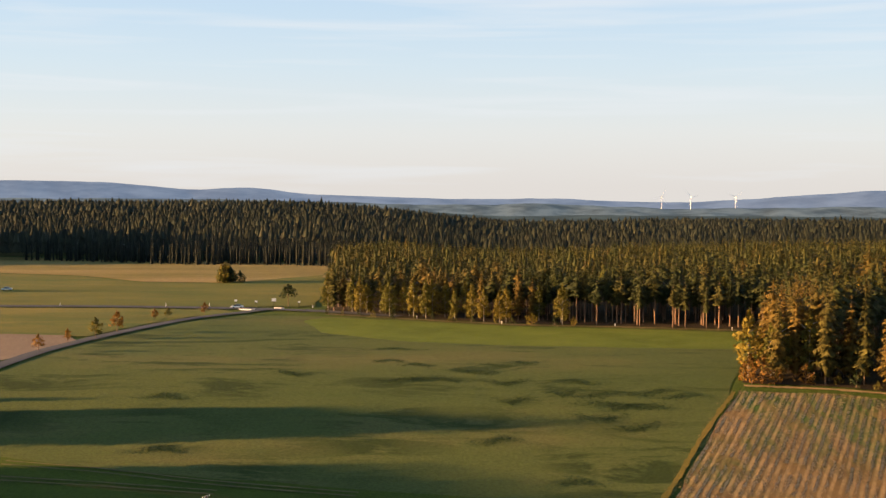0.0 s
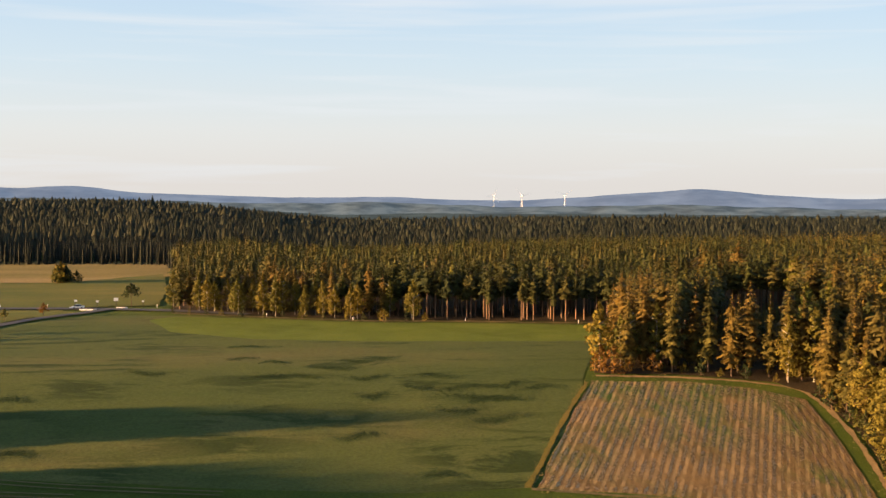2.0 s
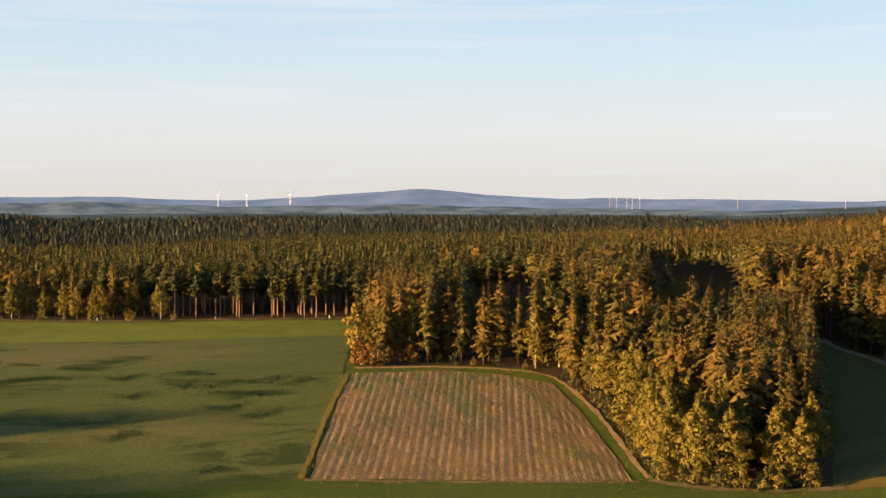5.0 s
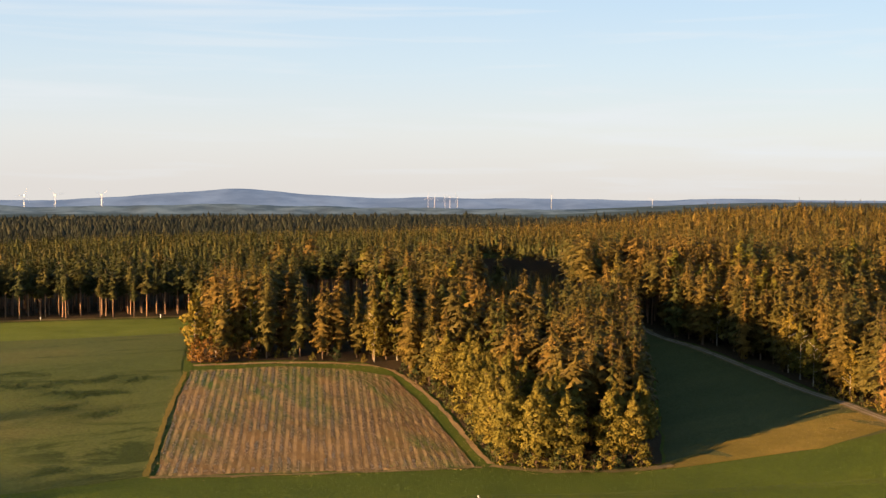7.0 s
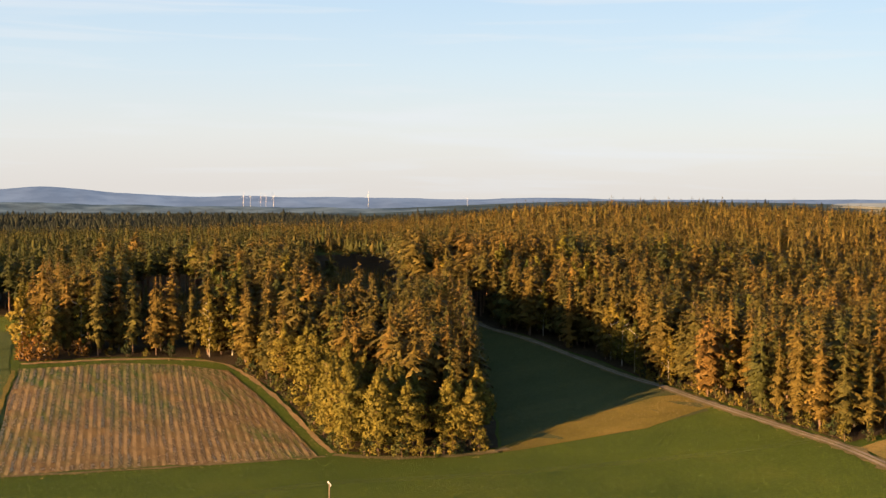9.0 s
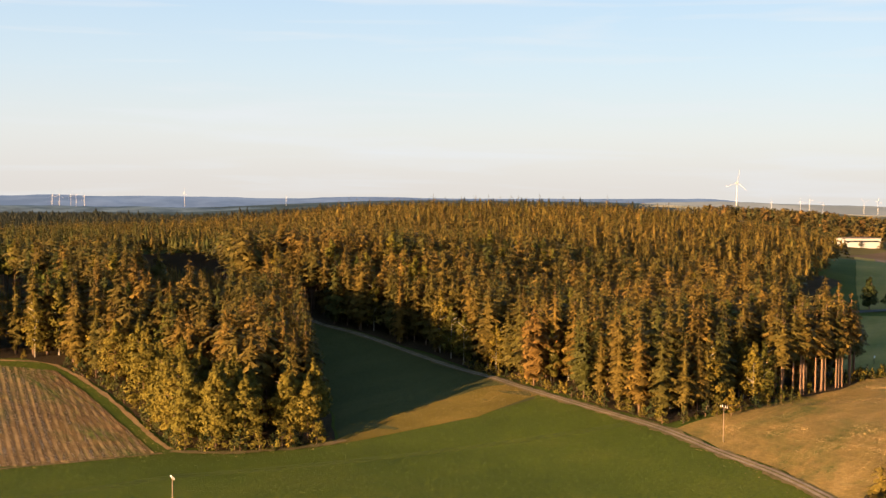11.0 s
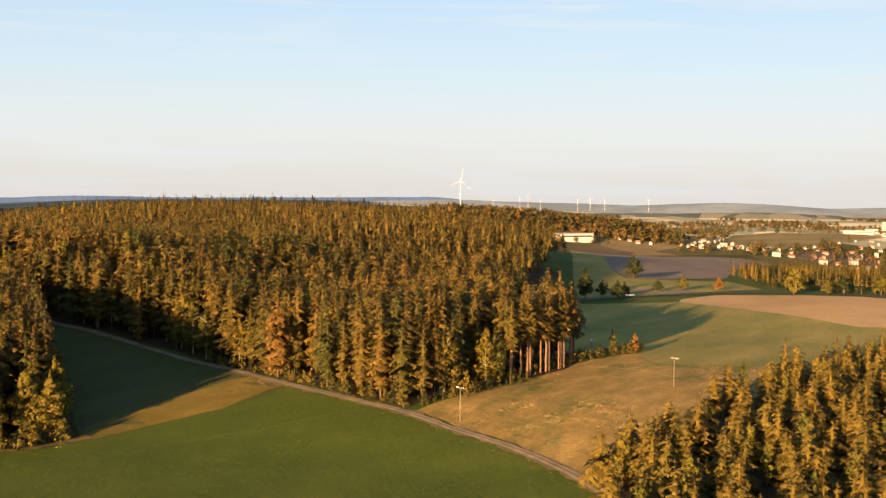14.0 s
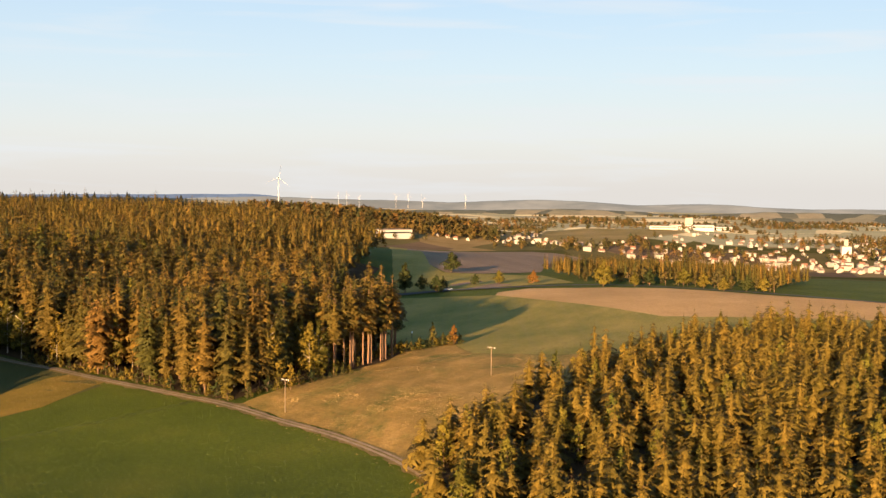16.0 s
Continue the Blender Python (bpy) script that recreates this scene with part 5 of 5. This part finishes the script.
# ---- dry verges along the woods ----
ribbon("verge_field", [(73, 277), (95, 273.5), (114, 266.5), (119.5, 257), (116, 229), (105, 192)], 1.3, M["path"], "dry ochre verge between stubble field and wood", 0.2, "verge", crown=0.0, rough=0.7)
ribbon("verge_tip", [(104, 190.5), (111, 182), (122, 175.5), (135, 172.5)], 2.4, M["verge"], "dry ochre grass at the tip of the wood", 0.27, "verge", crown=0.0, rough=0.7)
ribbon("verge_north", [(-38, 414), (-13, 401.5), (24, 384), (60, 377), (102, 366)], 3.0, M["verge"], "dry ochre verge before the northern wood", 0.24, "verge", crown=0.0, rough=0.7)
ribbon("verge_west", [(69.5, 272), (55.5, 243), (41.5, 211)], 1.0, M["ochre"], "dry grass strip beside the stubble field", 0.2, "verge", crown=0.0, rough=0.7)
ribbon("verge_south", [(42, 210), (68, 201.5), (102, 190.5)], 1.0, M["verge"], "dry grass strip at the foot of the stubble field", 0.2, "verge", crown=0.0, rough=0.7)


# ---- junction and roadside ----
def car(x, y, turn, mat, label):
    ob = tagged(new("car"), label, "car")
    ob.matrix_basis = Matrix.LocRotScale((x, y, float(ground(x, y)) + 0.38), Euler((0, 0, turn)), None)
    bm = bmesh.new()
    box(bm, -2.2, -0.88, 0.32, 2.2, 0.88, 0.92)
    bmesh.ops.bevel(bm, geom=bm.edges[:], offset=0.16, segments=2, affect="EDGES")
    part("body", bm, M[mat], ob)
    bm = bmesh.new()
    vs = box(bm, -1.5, -0.78, 0.9, 1.2, 0.78, 1.48)
    for v in vs:
        if v.co.z > 1.2:
            v.co.x *= 0.72
            v.co.y *= 0.85
    part("cabin", bm, M["glass"], ob)
    for sx in (-1.35, 1.35):
        for sy in (-0.85, 0.85):
            bm = bmesh.new()
            rod(bm, (sx, sy - 0.1, 0.33), (sx, sy + 0.1, 0.33), 0.33, 0.33, 14)
            part("wheel", bm, M["dark_metal"], ob)
    return ob


car(-182, 504, 0.2, "white", "white van-like car standing in the meadow")
car(-72, 432, 0.05, "white", "white car waiting at the junction")
car(512, 190, -0.45, "white", "white car on the eastern road")
car(-44, 538, 1.4, "dark_metal", "dark car standing by the wood")


def post(x, y, h, mat, label, plate=None, name="marker_post"):
    ob = tagged(new(name), label, "sign" if plate else "post")
    ob.matrix_basis = place(x, y, 0.0)
    bm = bmesh.new()
    rod(bm, (0, 0, -0.3), (0, 0, h), 0.09, 0.09, 8)
    part("post", bm, M[mat], ob)
    if plate:
        bm = bmesh.new()
        box(bm, -plate / 2, -0.13, h - 0.1, plate / 2, -0.09, h - 0.1 + plate * 0.7)
        part("plate", bm, M["white"], ob)
    else:
        bm = bmesh.new()
        rod(bm, (0, 0, h), (0, 0, h + 0.12), 0.12, 0.07, 8)
        part("cap", bm, M["white"], ob)
    return ob


for x, y in ((-6, 400), (22, 386), (58, 378.5), (93, 368), (-140, 442), (-100, 440), (-84, 441), (-30, 428), (-45, 436)):
    post(x, y, 1.1, "white", "white roadside marker post")
for x, y, p in ((-74, 440, 1.0), (-66, 437, 0.9), (-60, 441, 1.6), (-50, 436, 0.8), (303, 128, 0.9)):
    post(x, y, 2.2, "dark_metal", "small white road sign on a post", p, "road_sign")


def island(x, y, w, d, turn):
    ob = tagged(new("traffic_island"), "pale kerbed traffic island at the junction", "traffic island")
    ob.matrix_basis = place(x, y, turn)
    bm = bmesh.new()
    box(bm, -w / 2, -d / 2, 0.2, w / 2, d / 2, 0.62)
    bmesh.ops.bevel(bm, geom=[e for e in bm.edges if abs(e.verts[0].co.z - e.verts[1].co.z) > 0.1], offset=min(w, d) * 0.4, segments=4, affect="EDGES")
    part("kerb", bm, M["white"], ob)
    bm = bmesh.new()
    box(bm, -w / 2 + 0.5, -d / 2 + 0.4, 0.6, w / 2 - 0.5, d / 2 - 0.4, 0.68)
    part("paving", bm, M["gravel"], ob)
    return ob


island(-68, 428, 6, 2.4, -0.2)
island(-73, 436, 5, 2.2, 0.3)
island(-57, 433, 4, 2.0, -0.3)
field("layby", [(-50, 424), (-38, 420), (-30, 417), (-33, 423), (-46, 429)], M["gravel"], "pale gravel lay-by beside the junction", ragged=0.3, category="lay-by")


# ---- straw rows of the stubble field ----
def straw():
    poly = [(71, 272), (57, 243), (44, 212), (68, 204), (100, 193), (112, 228), (116, 255), (107, 264), (94, 270)]
    n = 42000
    x, y = rng.uniform(42, 118, n), rng.uniform(192, 274, n)
    u = x * 0.911 - y * 0.411
    row = np.round(u / 1.75)
    full = np.array([0.35 + 0.65 * abs(noise.noise((q * 3.7, 0.4, 1.1))) ** 0.5 for q in row])
    u2 = row * 1.75 + rng.normal(0, 0.2, n) + 0.12 * np.sin(0.11 * (x * 0.411 + y * 0.911) + row)
    x = x + (u2 - u) * 0.911
    y = y - (u2 - u) * 0.411
    # the headland rows that bend along the eastern edge
    hx, hy = [], []
    for off in (1.2, 2.9, 4.6, 6.3, 8.0):
        for q in spline([(112 - off, 262 - 0.4 * off), (117 - off, 254), (114.5 - off, 238), (112 - off, 226), (107 - off, 208), (102 - off, 194)], 0.18):
            hx.append(q.x + rng.normal(0, 0.14)); hy.append(q.y + rng.normal(0, 0.2))
    gap = np.array([noise.noise((q * 0.13, w * 0.13, 2.0)) for q, w in zip(x, y)])
    k = inside(x, y, poly) & (rng.random(n) < full) & (gap > -0.22) & (edge_distance(x, y, [(116, 262), (117, 254), (112, 226), (101, 192)]) > 8.5)
    x, y, a = np.concatenate([x[k], hx]), np.concatenate([y[k], hy]), np.concatenate([np.full(k.sum(), 1.147), np.full(len(hx), 1.33)])
    n = len(x)
    a, s = a + rng.normal(0, 0.2, n), rng.uniform(0.25, 0.7, n)
    wd, hgt = rng.uniform(0.08, 0.2, n), rng.uniform(0.03, 0.09, n)
    z = ground(x, y) + 0.085
    p = np.stack([np.stack([x - s * np.cos(a), y - s * np.sin(a), z], -1), np.stack([x + s * np.cos(a) + wd * np.sin(a), y + s * np.sin(a) - wd * np.cos(a), z], -1),
                  np.stack([x - wd * np.sin(a), y + wd * np.cos(a), z + hgt], -1)], 1).reshape(-1, 3)
    f = np.arange(3 * n).reshape(-1, 3)
    tagged(new("straw", mesh_of("straw", p, f, [M["straw"]])), "rows of pale straw and stubble tufts", "straw", kind="stuff")


M["straw"] = plain_material("dry_straw", (0.5, 0.35, 0.18), 0.95, 0.3, 0.8)
straw()


# ---- weeds, tufts and wheel tracks ----
def tufts(name, label, xs, ys, heights, widths, material, category="grass"):
    n = len(xs)
    a = rng.uniform(0, 3.1416, n)
    h, w = rng.uniform(*heights, n), rng.uniform(*widths, n)
    z = ground(xs, ys) + 0.1
    lean = rng.normal(0, 0.25, (2, n)) * w
    p = np.stack([np.stack([xs - w * np.cos(a), ys - w * np.sin(a), z], -1), np.stack([xs + w * np.cos(a), ys + w * np.sin(a), z], -1),
                  np.stack([xs + lean[0], ys + lean[1], z + h], -1)], 1).reshape(-1, 3)
    tagged(new(name, mesh_of(name, p, np.arange(3 * n).reshape(-1, 3), [material])), label, category, kind="stuff")


def within(poly, n):
    x, y = rng.uniform(min(p[0] for p in poly), max(p[0] for p in poly), n), rng.uniform(min(p[1] for p in poly), max(p[1] for p in poly), n)
    k = inside(x, y, poly)
    return x[k], y[k]


M["weed"] = plain_material("dark_weed_leaves", (0.032, 0.052, 0.012), 0.9, 0.35, 0.9)
M["pale_grass"] = plain_material("bleached_grass_blades", (0.36, 0.25, 0.1), 0.95, 0.35, 0.25)
M["verge_grass"] = plain_material("aftergrowth_blades", (0.12, 0.115, 0.03), 0.95, 0.35, 0.25)
M["dry_grass"] = plain_material("dry_grass_blades", (0.2, 0.145, 0.05), 0.95, 0.35, 0.25)
PATCHES = [(-34, 288, 6), (-61, 268, 6), (-6, 282, 8), (2, 282, 6), (10, 290, 7), (17, 298, 6), (18, 280, 6), (34, 280, 7), (38, 270, 9), (41, 263, 11), (50, 272, 7), (57, 269, 7), (45, 261, 9), (36, 255, 7), (43, 249, 7), (13, 241, 6), (-55, 236, 7), (27, 219, 6), (-11, 326, 7), (-12, 304, 4), (-4, 298, 4), (23, 302, 5), (30, 272, 5), (18, 266, 5)]
wx, wy = [], []
for px, py, lx in PATCHES:
    n = int(lx * 110)
    u = rng.normal(0, 0.5, n)
    wx.append(px + u * lx); wy.append(py + rng.normal(0, 1.3, n) + 1.2 * np.sin(u * 3 + px))
tufts("weeds", "dark green patches of weeds in the winter crop", np.concatenate(wx), np.concatenate(wy), (0.02, 0.08), (0.15, 0.4), M["weed"], "weeds")
tx, ty = within([(183, 119), (203, 117), (225, 114), (270, 117), (295, 110), (274, 97), (283, 75), (310, 46), (228, 57), (152, 62), (166, 88), (173, 104)], 70000)
k = np.array([noise.noise((x * 0.09, y * 0.16, 1.3)) + rng.normal(0, 0.12) > 0.06 for x, y in zip(tx, ty)])
tufts("dry_grass", "tufts of dry straw-coloured grass in the mown meadow", tx[k], ty[k], (0.02, 0.06), (0.1, 0.3), M["pale_grass"])
k = np.array([noise.noise((x * 0.11, y * 0.2, 8.3)) + rng.normal(0, 0.12) > 0.16 for x, y in zip(tx, ty)])
tufts("dry_grass", "low green-brown aftergrowth in the mown meadow", tx[k], ty[k], (0.01, 0.04), (0.1, 0.3), M["verge_grass"])
ex, ey = [], []
for line, off in (([(73, 277), (95, 273.5), (114, 266.5), (119.5, 257), (116, 229), (105, 192)], 1.3), ([(104, 190.5), (111, 182), (122, 175.5), (135, 172.5)], 1.6), ([(70, 273), (56, 243), (42, 211)], 1.0),
                  ([(42, 210), (68, 201.5), (102, 190.5)], 1.0), ([(-38, 414), (-13, 401.5), (24, 384), (60, 377), (102, 366)], 1.6), (TRACK, 2.1), ([(200, 118), (246, 116), (272, 118), (300, 110)], 2.5)):
    for q in spline(line, 0.22):
        ex.append(q.x + rng.normal(0, off)); ey.append(q.y + rng.normal(0, off))
tufts("verge_grass", "ragged dry grass along the field edges", np.array(ex), np.array(ey), (0.02, 0.1), (0.12, 0.35), M["dry_grass"])
for off in (-0.9, 0.9):
    ribbon("wheel_track", [(-84, 229), (-64, 225), (-42, 219), (-14, 213)], 0.4, M["verge"], "pale wheel track pressed into the grass", 0.3, "wheel track", off, crown=0.0, rough=0.6)
    ribbon("wheel_track", [(-82, 221), (-62, 218), (-40, 214)], 0.4, M["verge"], "pale wheel track pressed into the grass", 0.3, "wheel track", off, crown=0.0, rough=0.6)
# tufted grass of the meadow, the dry strip and the shaded wedge
M["grass"] = plain_material("meadow_grass_blades", (0.05, 0.076, 0.009), 0.95, 0.45, 0.12)
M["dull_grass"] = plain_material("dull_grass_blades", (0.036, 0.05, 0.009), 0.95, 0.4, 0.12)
mx, my = within([(40, 207), (104, 188), (133, 171), (165, 163), (192, 162), (178, 122), (158, 84), (140, 64), (118, 46), (60, 40), (0, 120), (-70, 200), (-20, 212)], 110000)
k = np.array([noise.noise((x * 0.05, y * 0.05, 5.1)) + 0.5 * noise.noise((x * 0.4, y * 0.4, 2.1)) for x, y in zip(mx, my)]) + rng.normal(0, 0.15, len(mx))
tufts("meadow_grass", "tufts of bright green meadow grass", mx[k > 0.12], my[k > 0.12], (0.015, 0.05), (0.12, 0.3), M["grass"])
tufts("meadow_grass", "tufts of dull green meadow grass", mx[k < -0.15], my[k < -0.15], (0.015, 0.05), (0.12, 0.3), M["dull_grass"])
mx, my = within([(133, 174), (160, 179), (190, 179), (199, 175), (191, 165), (166, 164)], 5000)
tufts("dry_grass", "ragged dry grass on the strip between meadow and wood", mx, my, (0.01, 0.035), (0.12, 0.35), M["dry_grass"])
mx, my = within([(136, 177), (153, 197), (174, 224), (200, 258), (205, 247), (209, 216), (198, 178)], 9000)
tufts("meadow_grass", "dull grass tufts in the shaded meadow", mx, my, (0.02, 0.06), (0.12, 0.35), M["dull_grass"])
# green weeds between the straw rows
M["row_weed"] = plain_material("bright_weed_leaves", (0.06, 0.1, 0.016), 0.9, 0.35, 0.9)
mx, my = within([(96, 268), (108, 263), (115, 254), (111, 228), (100, 194), (84, 199), (98, 226), (103, 250)], 9000)
nx, ny = within([(71, 271), (94, 269), (108, 263), (104, 257), (70, 266)], 3500)
mx, my = np.concatenate([mx, nx]), np.concatenate([my, ny])
k = np.array([noise.noise((x * 0.12, y * 0.12, 6.6)) + rng.normal(0, 0.15) > 0.0 for x, y in zip(mx, my)])
tufts("weeds", "bright green weeds among the straw rows", mx[k], my[k], (0.02, 0.07), (0.1, 0.3), M["row_weed"], "weeds")
